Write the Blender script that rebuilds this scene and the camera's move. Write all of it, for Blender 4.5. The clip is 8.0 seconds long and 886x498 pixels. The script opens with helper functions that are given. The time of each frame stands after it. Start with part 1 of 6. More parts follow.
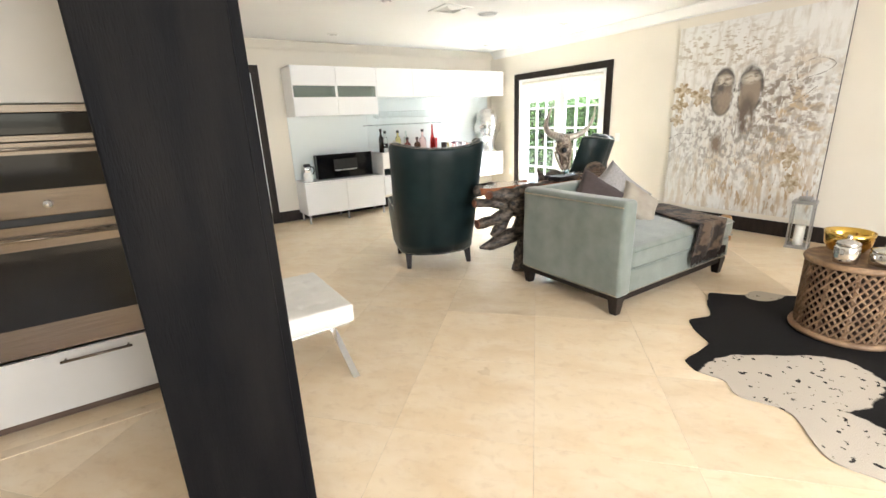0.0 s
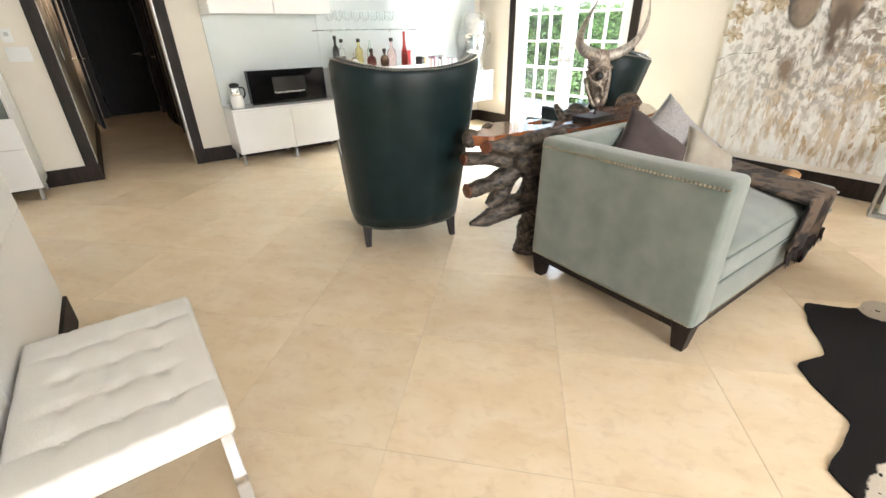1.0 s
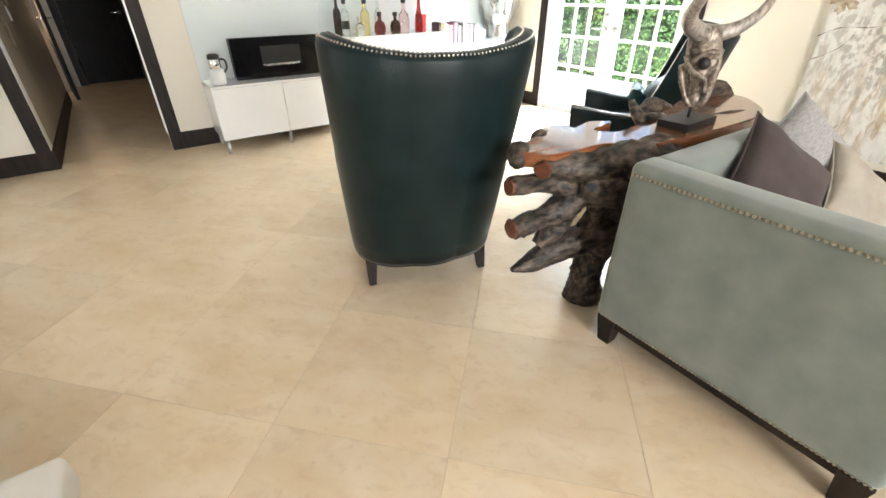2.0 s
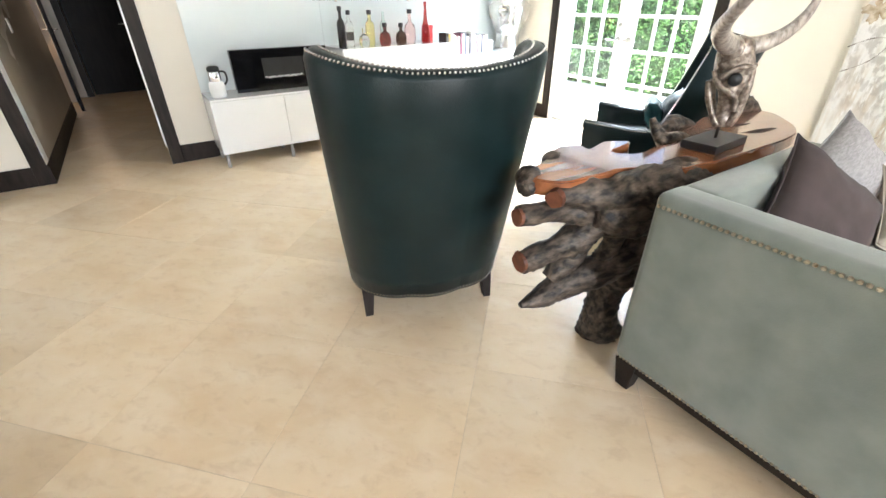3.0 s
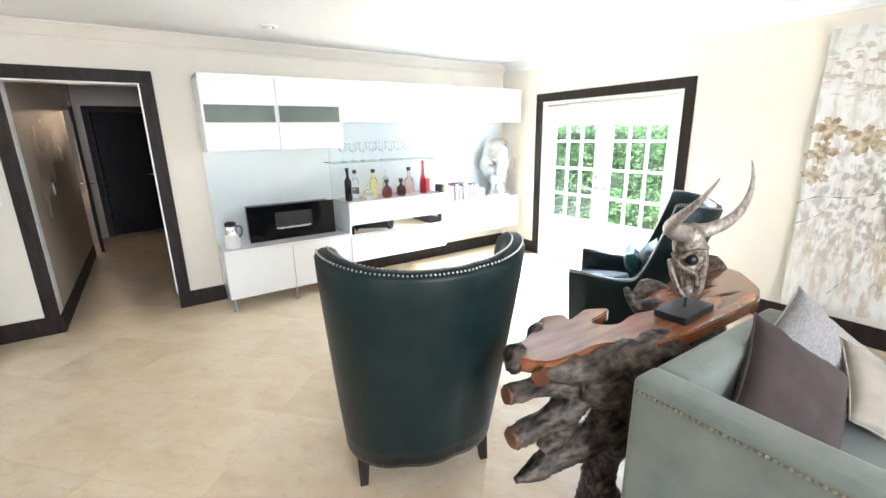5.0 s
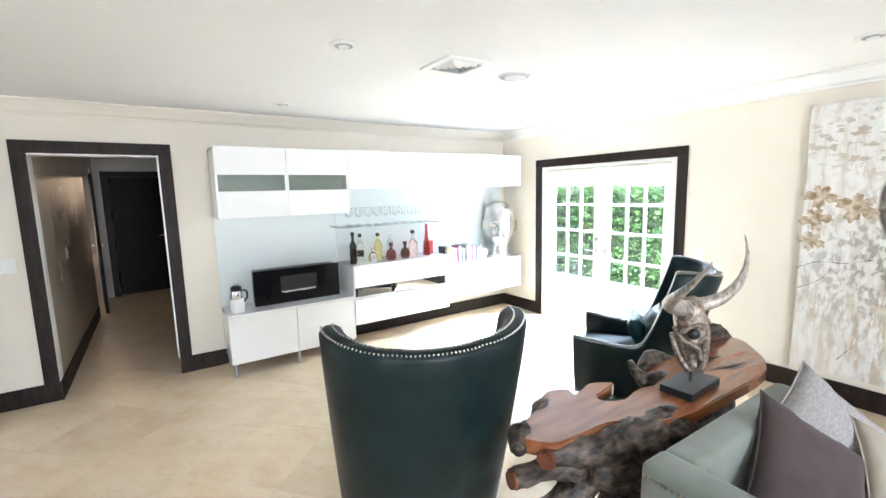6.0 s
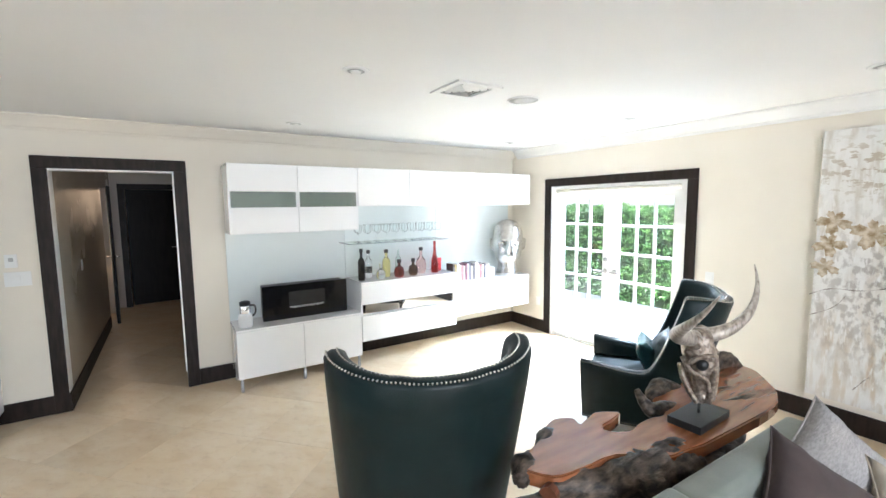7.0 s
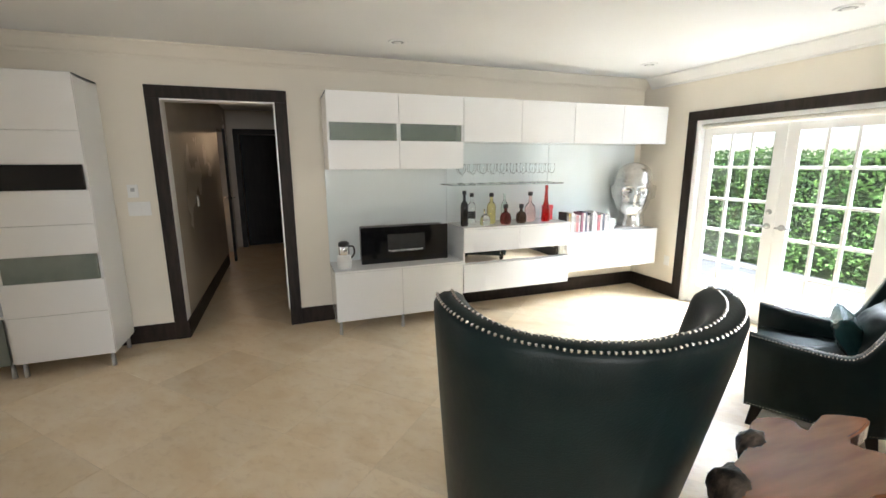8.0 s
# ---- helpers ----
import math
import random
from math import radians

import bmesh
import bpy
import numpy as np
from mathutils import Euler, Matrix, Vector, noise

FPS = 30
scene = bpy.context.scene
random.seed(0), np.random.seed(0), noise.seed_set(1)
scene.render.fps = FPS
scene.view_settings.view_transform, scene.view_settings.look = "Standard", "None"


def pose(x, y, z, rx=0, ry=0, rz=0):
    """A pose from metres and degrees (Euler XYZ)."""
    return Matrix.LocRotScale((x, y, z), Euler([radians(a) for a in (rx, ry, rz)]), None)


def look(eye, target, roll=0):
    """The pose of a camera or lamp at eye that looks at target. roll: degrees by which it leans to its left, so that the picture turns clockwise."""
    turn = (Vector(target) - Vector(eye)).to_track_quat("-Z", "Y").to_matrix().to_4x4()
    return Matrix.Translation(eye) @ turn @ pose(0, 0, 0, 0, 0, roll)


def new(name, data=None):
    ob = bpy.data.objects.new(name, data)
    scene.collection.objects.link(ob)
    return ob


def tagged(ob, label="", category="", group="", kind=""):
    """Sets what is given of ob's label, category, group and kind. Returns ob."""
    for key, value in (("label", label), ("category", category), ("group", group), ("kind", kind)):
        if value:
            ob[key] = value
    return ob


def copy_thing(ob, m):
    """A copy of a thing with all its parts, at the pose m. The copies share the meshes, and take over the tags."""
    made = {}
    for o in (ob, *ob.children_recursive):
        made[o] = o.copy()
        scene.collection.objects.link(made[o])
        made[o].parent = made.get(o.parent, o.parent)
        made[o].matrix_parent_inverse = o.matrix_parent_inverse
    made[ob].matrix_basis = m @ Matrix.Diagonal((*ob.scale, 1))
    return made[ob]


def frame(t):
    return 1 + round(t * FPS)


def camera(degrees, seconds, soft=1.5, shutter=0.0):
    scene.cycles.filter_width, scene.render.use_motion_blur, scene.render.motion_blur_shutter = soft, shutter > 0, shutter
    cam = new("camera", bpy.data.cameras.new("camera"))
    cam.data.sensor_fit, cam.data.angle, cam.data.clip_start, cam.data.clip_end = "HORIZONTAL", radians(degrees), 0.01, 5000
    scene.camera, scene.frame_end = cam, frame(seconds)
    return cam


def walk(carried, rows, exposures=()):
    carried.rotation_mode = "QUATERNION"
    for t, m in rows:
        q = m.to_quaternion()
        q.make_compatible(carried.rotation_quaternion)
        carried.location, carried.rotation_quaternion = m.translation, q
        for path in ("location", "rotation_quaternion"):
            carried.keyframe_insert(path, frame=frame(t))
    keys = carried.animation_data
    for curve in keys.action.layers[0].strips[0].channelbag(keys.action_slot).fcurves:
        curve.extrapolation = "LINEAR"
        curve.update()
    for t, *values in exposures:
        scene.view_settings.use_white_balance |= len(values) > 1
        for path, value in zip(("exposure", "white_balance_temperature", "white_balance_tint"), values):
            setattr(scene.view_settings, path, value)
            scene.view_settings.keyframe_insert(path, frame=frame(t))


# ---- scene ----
cam = camera(91.9, 8.0)
PATH = [
    (0, (0.132, 0.037, 1.317), (1.178, 1.644, 0.747), -2.5),
    (0.5, (0.509, 0.561, 1.293), (1.649, 2.038, 0.571), -0.6),
    (1, (0.837, 1.055, 1.276), (1.887, 2.496, 0.37), -1.0),
    (1.5, (1.071, 1.458, 1.267), (2.114, 2.833, 0.257), 0.5),
    (1.7, (1.134, 1.599, 1.292), (2.147, 2.984, 0.264), 0.3),
    (2.8, (1.34, 1.891, 1.274), (2.304, 3.311, 0.248), -0.5),
    (3, (1.345, 1.893, 1.287), (2.309, 3.33, 0.284), -0.4),
    (3.5, (1.352, 1.888, 1.346), (2.333, 3.366, 0.422), -0.8),
    (4, (1.354, 1.874, 1.414), (2.377, 3.397, 0.619), -1.1),
    (4.5, (1.353, 1.859, 1.484), (2.402, 3.432, 0.832), -1.3),
    (5, (1.348, 1.842, 1.557), (2.431, 3.443, 1.044), -1.2),
    (5.2, (1.349, 1.839, 1.568), (2.431, 3.459, 1.117), -1.4),
    (6.3, (1.332, 1.805, 1.69), (2.437, 3.457, 1.468), -1.2),
    (6.5, (1.33, 1.798, 1.705), (2.43, 3.456, 1.501), -1.0),
    (7, (1.348, 1.809, 1.702), (2.419, 3.486, 1.499), -0.6),
    (7.5, (1.415, 1.935, 1.612), (2.348, 3.681, 1.333), -1.7),
    (8, (1.443, 2.303, 1.51), (2.116, 4.144, 1.117), -0.3),
]
walk(cam, [(t, look(eye, target, roll)) for t, eye, target, roll in PATH], exposures=((0.0, 1.36, 6150, 10), (0.5, 1.45, 6200, 10), (1.5, 1.46, 6200, 10), (3.0, 1.70, 5850, 10), (5.2, 1.66, 5550, 10), (6.5, 1.44, 5500, 10), (7.2, 1.16, 5620, 10), (8.0, 0.70, 6150, 10)))

# ---- light ----
world = bpy.data.worlds.new("world")
scene.world = world
world.use_nodes = True
wn = world.node_tree
sky = wn.nodes.new("ShaderNodeTexSky")
sky.sky_type, sky.sun_disc = "NISHITA", False
sky.sun_elevation, sky.sun_rotation = radians(48), radians(212)
wn.links.new(sky.outputs[0], wn.nodes["Background"].inputs[0])
wn.nodes["Background"].inputs[1].default_value = 0.15


def lamp(name, kind, m, power, colour, **more):
    data = bpy.data.lights.new(name, kind)
    data.energy, data.color = power, colour
    for key, value in more.items():
        setattr(data, key, value)
    ob = new(name, data)
    ob.matrix_world = m
    return ob


lamp("sun", "SUN", look((0, -8, 16), (7.5, 4, 0)), 4.5, (1, 0.95, 0.87), angle=radians(0.6))
# daylight through the garden door and through the windows behind the camera
lamp("door_daylight", "AREA", look((6.55, 4.86, 2.75), (4.2, 4.4, 0.2)), 780, (0.88, 0.95, 1), shape="RECTANGLE", size=2.0, size_y=1.0)
lamp("window_daylight", "AREA", look((1.5, -3.12, 1.5), (2.6, 3.0, 1.3)), 118, (1, 0.985, 0.96), shape="RECTANGLE", size=2.3, size_y=1.4)
lamp("kitchen_window_daylight", "AREA", look((-2.0, -3.12, 1.5), (-1.5, 3.0, 0.9)), 2.5, (1, 0.95, 0.88), shape="RECTANGLE", size=2.0, size_y=1.2)
# added warm fill in the side opening, only to brighten the hallway
lamp("side_room_daylight", "AREA", look((0.38, 10.05, 1.3), (1.3, 8.6, 0.2)), 3.5, (1, 0.66, 0.38), shape="RECTANGLE", size=0.8, size_y=1.6)
# added fill from the unseen west side, lifts the left of the floor
lamp("dining_window_daylight", "AREA", look((-4.15, 5.0, 1.5), (0.5, 4.9, 0.4)), 14, (1, 0.97, 0.92), shape="RECTANGLE", size=2.0, size_y=1.4)

# ---- materials ----


def surface(name, a, b=None, rough=0.5, metal=0.0, scale=6.0, bump=0.0, bump_scale=60.0, coat=0.0, stretch=(1, 1, 1), rough_vary=0.08, sheen=0.0, shift=False, low=0.35, high=0.65, trans=0.0, ior=1.45, spec=0.5):
    """Two tones mixed by a coarse and a fine noise, with uneven gloss and a fine relief."""
    m = bpy.data.materials.new(name)
    m.use_nodes = True
    n, l = m.node_tree.nodes, m.node_tree.links
    p = n["Principled BSDF"]
    b = b or tuple(c * 0.9 for c in a)
    tc = n.new("ShaderNodeTexCoord")
    mp = n.new("ShaderNodeMapping")
    mp.inputs["Scale"].default_value = stretch
    l.new(tc.outputs["Object"], mp.inputs["Vector"])
    if shift:
        info = n.new("ShaderNodeObjectInfo")
        mul = n.new("ShaderNodeVectorMath")
        mul.operation = "SCALE"
        mul.inputs[0].default_value = (37, 23, 11)
        l.new(info.outputs["Random"], mul.inputs["Scale"])
        l.new(mul.outputs[0], mp.inputs["Location"])
    big, fine = n.new("ShaderNodeTexNoise"), n.new("ShaderNodeTexNoise")
    big.inputs["Scale"].default_value, big.inputs["Detail"].default_value = scale, 6
    fine.inputs["Scale"].default_value, fine.inputs["Detail"].default_value = bump_scale, 4
    l.new(mp.outputs[0], big.inputs["Vector"])
    l.new(mp.outputs[0], fine.inputs["Vector"])
    ramp = n.new("ShaderNodeValToRGB")
    ramp.color_ramp.elements[0].position, ramp.color_ramp.elements[1].position = low, high
    ramp.color_ramp.elements[0].color, ramp.color_ramp.elements[1].color = (*a, 1), (*b, 1)
    l.new(big.outputs["Fac"], ramp.inputs["Fac"])
    l.new(ramp.outputs[0], p.inputs["Base Color"])
    mr = n.new("ShaderNodeMapRange")
    mr.inputs["To Min"].default_value, mr.inputs["To Max"].default_value = max(0.02, rough - rough_vary), min(1, rough + rough_vary)
    l.new(big.outputs["Fac"], mr.inputs["Value"])
    l.new(mr.outputs[0], p.inputs["Roughness"])
    p.inputs["Metallic"].default_value, p.inputs["Coat Weight"].default_value = metal, coat
    p.inputs["Coat Roughness"].default_value, p.inputs["Sheen Weight"].default_value = 0.05, sheen
    p.inputs["Transmission Weight"].default_value, p.inputs["IOR"].default_value = trans, ior
    p.inputs["Specular IOR Level"].default_value = spec
    if bump:
        bp = n.new("ShaderNodeBump")
        bp.inputs["Strength"].default_value, bp.inputs["Distance"].default_value = min(1, bump), 0.004
        l.new(fine.outputs["Fac"], bp.inputs["Height"])
        l.new(bp.outputs[0], p.inputs["Normal"])
    return m


PLASTER = surface("cream_plaster", (0.75, 0.70, 0.605), (0.79, 0.74, 0.645), 0.75, scale=1.2, bump=0.12, bump_scale=140)
CEILING = surface("ceiling_paint", (0.82, 0.82, 0.81), (0.85, 0.85, 0.84), 0.85, scale=1.0, bump=0.08, bump_scale=120)
WHITE_WALL = surface("white_lacquer_panel", (0.78, 0.77, 0.75), (0.82, 0.81, 0.79), 0.35, scale=1.5, bump=0.03)
WHITE_TRIM = surface("white_trim_paint", (0.80, 0.80, 0.79), (0.85, 0.85, 0.84), 0.35, scale=3, bump=0.05)
GLOSS_WHITE = surface("white_high_gloss_lacquer", (0.82, 0.82, 0.82), (0.85, 0.85, 0.85), 0.10, scale=0.9, coat=0.6, rough_vary=0.03)
GLASS_PANEL = surface("white_backpainted_glass", (0.72, 0.78, 0.78), (0.76, 0.81, 0.81), 0.06, scale=0.7, coat=0.8, rough_vary=0.02)
ESPRESSO = surface("espresso_stained_wood", (0.014, 0.0095, 0.0075), (0.027, 0.019, 0.015), 0.5, spec=0.25, scale=5, bump=0.25, bump_scale=40, stretch=(6, 6, 1))
DARK_DOOR = surface("black_brown_door", (0.006, 0.005, 0.0045), (0.011, 0.009, 0.008), 0.45, spec=0.12, scale=4, bump=0.1, stretch=(5, 5, 1))
BLACK_JAMB = surface("black_grained_veneer", (0.005, 0.005, 0.006), (0.011, 0.010, 0.010), 0.6, spec=0.08, scale=3, bump=0.5, bump_scale=55, stretch=(5, 5, 0.6))
GROUT = surface("tile_grout", (0.50, 0.40, 0.29), (0.66, 0.55, 0.42), 0.9, scale=9, bump=0.3)
TEAL = surface("dark_teal_leather", (0.0035, 0.011, 0.012), (0.0065, 0.017, 0.018), 0.38, scale=7, bump=0.30, bump_scale=190, rough_vary=0.08, spec=0.32)
SAGE = surface("sage_velvet", (0.150, 0.176, 0.152), (0.222, 0.246, 0.218), 0.85, scale=7, bump=0.2, bump_scale=260, sheen=0.5, low=0.3, high=0.7)
NAIL = surface("polished_nickel_nails", (0.62, 0.62, 0.60), (0.72, 0.71, 0.69), 0.22, metal=1.0, scale=40)
CHROME = surface("chrome", (0.75, 0.76, 0.78), (0.82, 0.82, 0.83), 0.08, metal=1.0, scale=5, rough_vary=0.03)
STEEL = surface("brushed_stainless", (0.20, 0.165, 0.135), (0.24, 0.20, 0.165), 0.22, metal=1.0, scale=4, bump=0.02, bump_scale=80, stretch=(1, 1, 30))
BLACK_GLASS = surface("black_glass", (0.005, 0.005, 0.006), (0.008, 0.008, 0.009), 0.06, scale=2, rough_vary=0.02, spec=0.4)
HALL_PAINT = surface("cream_satin_paint", (0.60, 0.53, 0.43), (0.64, 0.57, 0.47), 0.26, scale=1.2, bump=0.04, bump_scale=140, rough_vary=0.05)
DARK_GLASS = surface("grey_green_cabinet_glass", (0.16, 0.185, 0.165), (0.21, 0.235, 0.21), 0.12, scale=5, rough_vary=0.04)
BLACK = surface("satin_black", (0.010, 0.010, 0.010), (0.018, 0.018, 0.018), 0.45, scale=12, bump=0.1)
GREY_METAL = surface("grey_satin_metal", (0.36, 0.36, 0.36), (0.45, 0.45, 0.45), 0.35, metal=0.9, scale=9)
WHITE_LEATHER = surface("white_leather", (0.70, 0.675, 0.63), (0.76, 0.735, 0.69), 0.45, scale=5, bump=0.25, bump_scale=150)
PLASTIC = surface("white_plastic", (0.76, 0.76, 0.74), (0.80, 0.80, 0.78), 0.4, scale=8)


def travertine():
    """Cloudy honed stone with faint veins, small pits and a tone of its own for each tile."""
    m = bpy.data.materials.new("honed_travertine")
    m.use_nodes = True
    n, l = m.node_tree.nodes, m.node_tree.links
    p = n["Principled BSDF"]
    tc, info, mul, mp = n.new("ShaderNodeTexCoord"), n.new("ShaderNodeObjectInfo"), n.new("ShaderNodeVectorMath"), n.new("ShaderNodeMapping")
    mul.operation = "SCALE"
    mul.inputs[0].default_value = (41, 27, 13)
    l.new(info.outputs["Random"], mul.inputs["Scale"])
    l.new(tc.outputs["Object"], mp.inputs["Vector"])
    l.new(mul.outputs[0], mp.inputs["Location"])
    mp.inputs["Rotation"].default_value = (0, 0, 0.85)

    def tex(scale, detail, stretch=None, rough=0.55, warp=0.0):
        t = n.new("ShaderNodeTexNoise")
        t.inputs["Scale"].default_value, t.inputs["Detail"].default_value, t.inputs["Roughness"].default_value, t.inputs["Distortion"].default_value = scale, detail, rough, warp
        if stretch:
            q = n.new("ShaderNodeMapping")
            q.inputs["Scale"].default_value = stretch
            l.new(mp.outputs[0], q.inputs["Vector"])
            l.new(q.outputs[0], t.inputs["Vector"])
        else:
            l.new(mp.outputs[0], t.inputs["Vector"])
        return t.outputs["Fac"]

    def ranged(v, a, b, c, d):
        r = n.new("ShaderNodeMapRange")
        for k, q in zip(("From Min", "From Max", "To Min", "To Max"), (a, b, c, d)):
            r.inputs[k].default_value = q
        l.new(v, r.inputs["Value"])
        return r.outputs[0]

    def mixed(fac, a, b):
        x = n.new("ShaderNodeMix")
        x.data_type = "RGBA"
        l.new(fac, x.inputs[0])
        for i, q in ((6, a), (7, b)):
            if isinstance(q, tuple):
                x.inputs[i].default_value = (*q, 1)
            else:
                l.new(q, x.inputs[i])
        return x.outputs[2]

    c = mixed(ranged(tex(1.9, 4, rough=0.5), 0.25, 0.75, 0, 1), (0.735, 0.580, 0.385), (0.815, 0.680, 0.490))
    c = mixed(ranged(tex(2.2, 6, (1, 2.4, 1), 0.55, 0.35), 0.42, 0.76, 0, 0.66), c, (0.66, 0.480, 0.285))
    c = mixed(ranged(tex(4.5, 7, (1, 1.5, 1), 0.62, 0.5), 0.44, 0.74, 0, 0.55), c, (0.85, 0.745, 0.60))
    c = mixed(ranged(tex(14, 6, (1, 1.6, 1), 0.62, 0.6), 0.52, 0.70, 0, 0.34), c, (0.56, 0.40, 0.245))
    c = mixed(ranged(tex(30, 3, None, 0.5), 0.71, 0.77, 0, 0.30), c, (0.46, 0.32, 0.20))
    tone = n.new("ShaderNodeHueSaturation")
    l.new(c, tone.inputs["Color"])
    l.new(ranged(info.outputs["Random"], 0, 1, 0.92, 1.04), tone.inputs["Value"])
    l.new(tone.outputs[0], p.inputs["Base Color"])
    l.new(ranged(tex(3, 3), 0.2, 0.8, 0.27, 0.33), p.inputs["Roughness"])
    return m


TILE = travertine()


def glass(name, tint, rough=0.0):
    m = bpy.data.materials.new(name)
    m.use_nodes = True
    p = m.node_tree.nodes["Principled BSDF"]
    p.inputs["Base Color"].default_value = (*tint, 1)
    p.inputs["Transmission Weight"].default_value, p.inputs["Roughness"].default_value, p.inputs["IOR"].default_value = 1, rough, 1.45
    return m


CLEAR = glass("clear_glass", (0.97, 0.985, 0.98))
PALE_GREEN = glass("pale_green_glass", (0.80, 0.93, 0.89))

# ---- building helpers ----


def box(bm, x0, x1, y0, y1, z0, z1, bevel=0.0, seg=2):
    m = Matrix.Translation(((x0 + x1) / 2, (y0 + y1) / 2, (z0 + z1) / 2)) @ Matrix.Diagonal((x1 - x0, y1 - y0, z1 - z0, 1))
    vs = bmesh.ops.create_cube(bm, size=1, matrix=m)["verts"]
    if bevel:
        es = list({e for v in vs for e in v.link_edges})
        bmesh.ops.bevel(bm, geom=es, offset=bevel, segments=seg, profile=0.5, affect="EDGES")
    return bm


def boxed(*a, **k):
    return box(bmesh.new(), *a, **k)


def tube(bm, pts, radii, seg=10, wobble=0.0, squash=1.0, caps=True):
    """A round bar along pts; wobble roughens it."""
    pts = [Vector(p) for p in pts]
    rings, side = [], None
    for i, p in enumerate(pts):
        d = (pts[min(i + 1, len(pts) - 1)] - pts[max(i - 1, 0)]).normalized()
        if side is None:
            side = d.cross(Vector((0, 0, 1)) if abs(d.z) < 0.9 else Vector((1, 0, 0))).normalized()
        side = (side - d * side.dot(d)).normalized()
        up = d.cross(side)
        ring = []
        for k in range(seg):
            a = 2 * math.pi * k / seg
            q = (side * math.cos(a) + up * math.sin(a) * squash)
            r = radii[i]
            if wobble:
                r *= 1 + wobble * (noise.noise(p * 9 + q * 2.2) + 0.6 * noise.noise(p * 30 + q * 5))
            ring.append(bm.verts.new(p + q * r))
        rings.append(ring)
    for r0, r1 in zip(rings, rings[1:]):
        for k in range(seg):
            bm.faces.new((r0[k], r0[(k + 1) % seg], r1[(k + 1) % seg], r1[k]))
    if caps:
        bm.faces.new(rings[0][::-1])
        bm.faces.new(rings[-1])
    return bm


def smooth_path(pts, n):
    """Catmull-Rom points through pts, n to each span; works on any tuples."""
    out = []
    for i in range(len(pts) - 1):
        a, b, c, d = pts[max(i - 1, 0)], pts[i], pts[i + 1], pts[min(i + 2, len(pts) - 1)]
        for k in range(n):
            t = k / n
            out.append(tuple(0.5 * (2 * q + (r - p) * t + (2 * p - 5 * q + 4 * r - s) * t * t + (3 * q - p - 3 * r + s) * t ** 3) for p, q, r, s in zip(a, b, c, d)))
    return out + [tuple(pts[-1])]


def lathe(profile, seg=20, bm=None, at=(0, 0, 0), sx=1.0, sy=1.0):
    bm = bm or bmesh.new()
    rings = []
    for r, z in profile:
        rings.append([bm.verts.new((at[0] + sx * max(r, 0.0004) * math.cos(2 * math.pi * k / seg), at[1] + sy * max(r, 0.0004) * math.sin(2 * math.pi * k / seg), at[2] + z)) for k in range(seg)])
    for r0, r1 in zip(rings, rings[1:]):
        for k in range(seg):
            bm.faces.new((r0[k], r0[(k + 1) % seg], r1[(k + 1) % seg], r1[k]))
    bm.faces.new(rings[0][::-1])
    bm.faces.new(rings[-1])
    return bm


def prism(outline, z0, z1, bevel=0.0):
    bm = bmesh.new()
    f = bm.faces.new([bm.verts.new((x, y, z0)) for x, y in outline])
    if f.normal.z > 0 or sum((b[0] - a[0]) * (b[1] + a[1]) for a, b in zip(outline, outline[1:] + outline[:1])) < 0:
        f.normal_flip()
    made = bmesh.ops.extrude_face_region(bm, geom=[f])["geom"]
    bmesh.ops.translate(bm, verts=[v for v in made if isinstance(v, bmesh.types.BMVert)], vec=(0, 0, z1 - z0))
    if bevel:
        bmesh.ops.bevel(bm, geom=[e for e in bm.edges if abs(e.verts[0].co.z - e.verts[1].co.z) < 1e-6], offset=bevel, segments=2, affect="EDGES")
    return bm


def part(name, bm, material, parent=None, label="", soft=False, at=None):
    """Links a bmesh as one mesh object, under a thing or part if given."""
    bmesh.ops.recalc_face_normals(bm, faces=bm.faces)
    me = bpy.data.meshes.new(name)
    bm.to_mesh(me)
    bm.free()
    me.materials.append(material)
    if soft:
        for f in me.polygons:
            f.use_smooth = True
    ob = new(name, me)
    if at:
        ob.location = at
    if parent:
        ob.parent = parent
    return tagged(ob, label)


def thing(name, label, category, group="", kind="", m=None):
    ob = new(name)
    if m is not None:
        ob.matrix_world = m
    return tagged(ob, label, category, group, kind)


def structure(name, bm, material, label, category, soft=False):
    return tagged(part(name, bm, material, soft=soft), label, category, "", "structure")


def auto(ob, angle=35):
    """Smooth shading that keeps edges sharper than angle."""
    me = ob.data
    me.polygons.foreach_set("use_smooth", [True] * len(me.polygons))
    bm = bmesh.new()
    bm.from_mesh(me)
    for e in bm.edges:
        e.smooth = e.calc_face_angle(0) < radians(angle)
    bm.to_mesh(me)
    bm.free()
    return ob


# ---- structure ----
NY, EX, CZ = 6.46, 5.505, 2.44      # far wall, garden wall, ceiling
HD = (0.555, 1.412, 2.03)            # hallway opening: x, x, height
FD = (4.00, 5.72, 1.925)             # garden door opening: y, y, height

floor = structure("floor", boxed(-4.2, EX + 0.2, -3.2, 13.5, -0.12, -0.0012), GROUT, "large honed travertine floor laid on the diagonal", "floor")
bm = bmesh.new()
box(bm, -4.2, HD[0], NY, NY + 0.14, 0, CZ)
box(bm, HD[1], EX, NY, NY + 0.14, 0, CZ)
box(bm, HD[0], HD[1], NY, NY + 0.14, HD[2], CZ)
structure("wall_north", bm, PLASTER, "cream painted wall with a hallway opening", "wall")
bm = bmesh.new()
box(bm, EX, EX + 0.2, -3.2, FD[0], 0, CZ)
box(bm, EX, EX + 0.2, FD[1], NY + 0.14, 0, CZ)
box(bm, EX, EX + 0.2, FD[0], FD[1], FD[2], CZ)
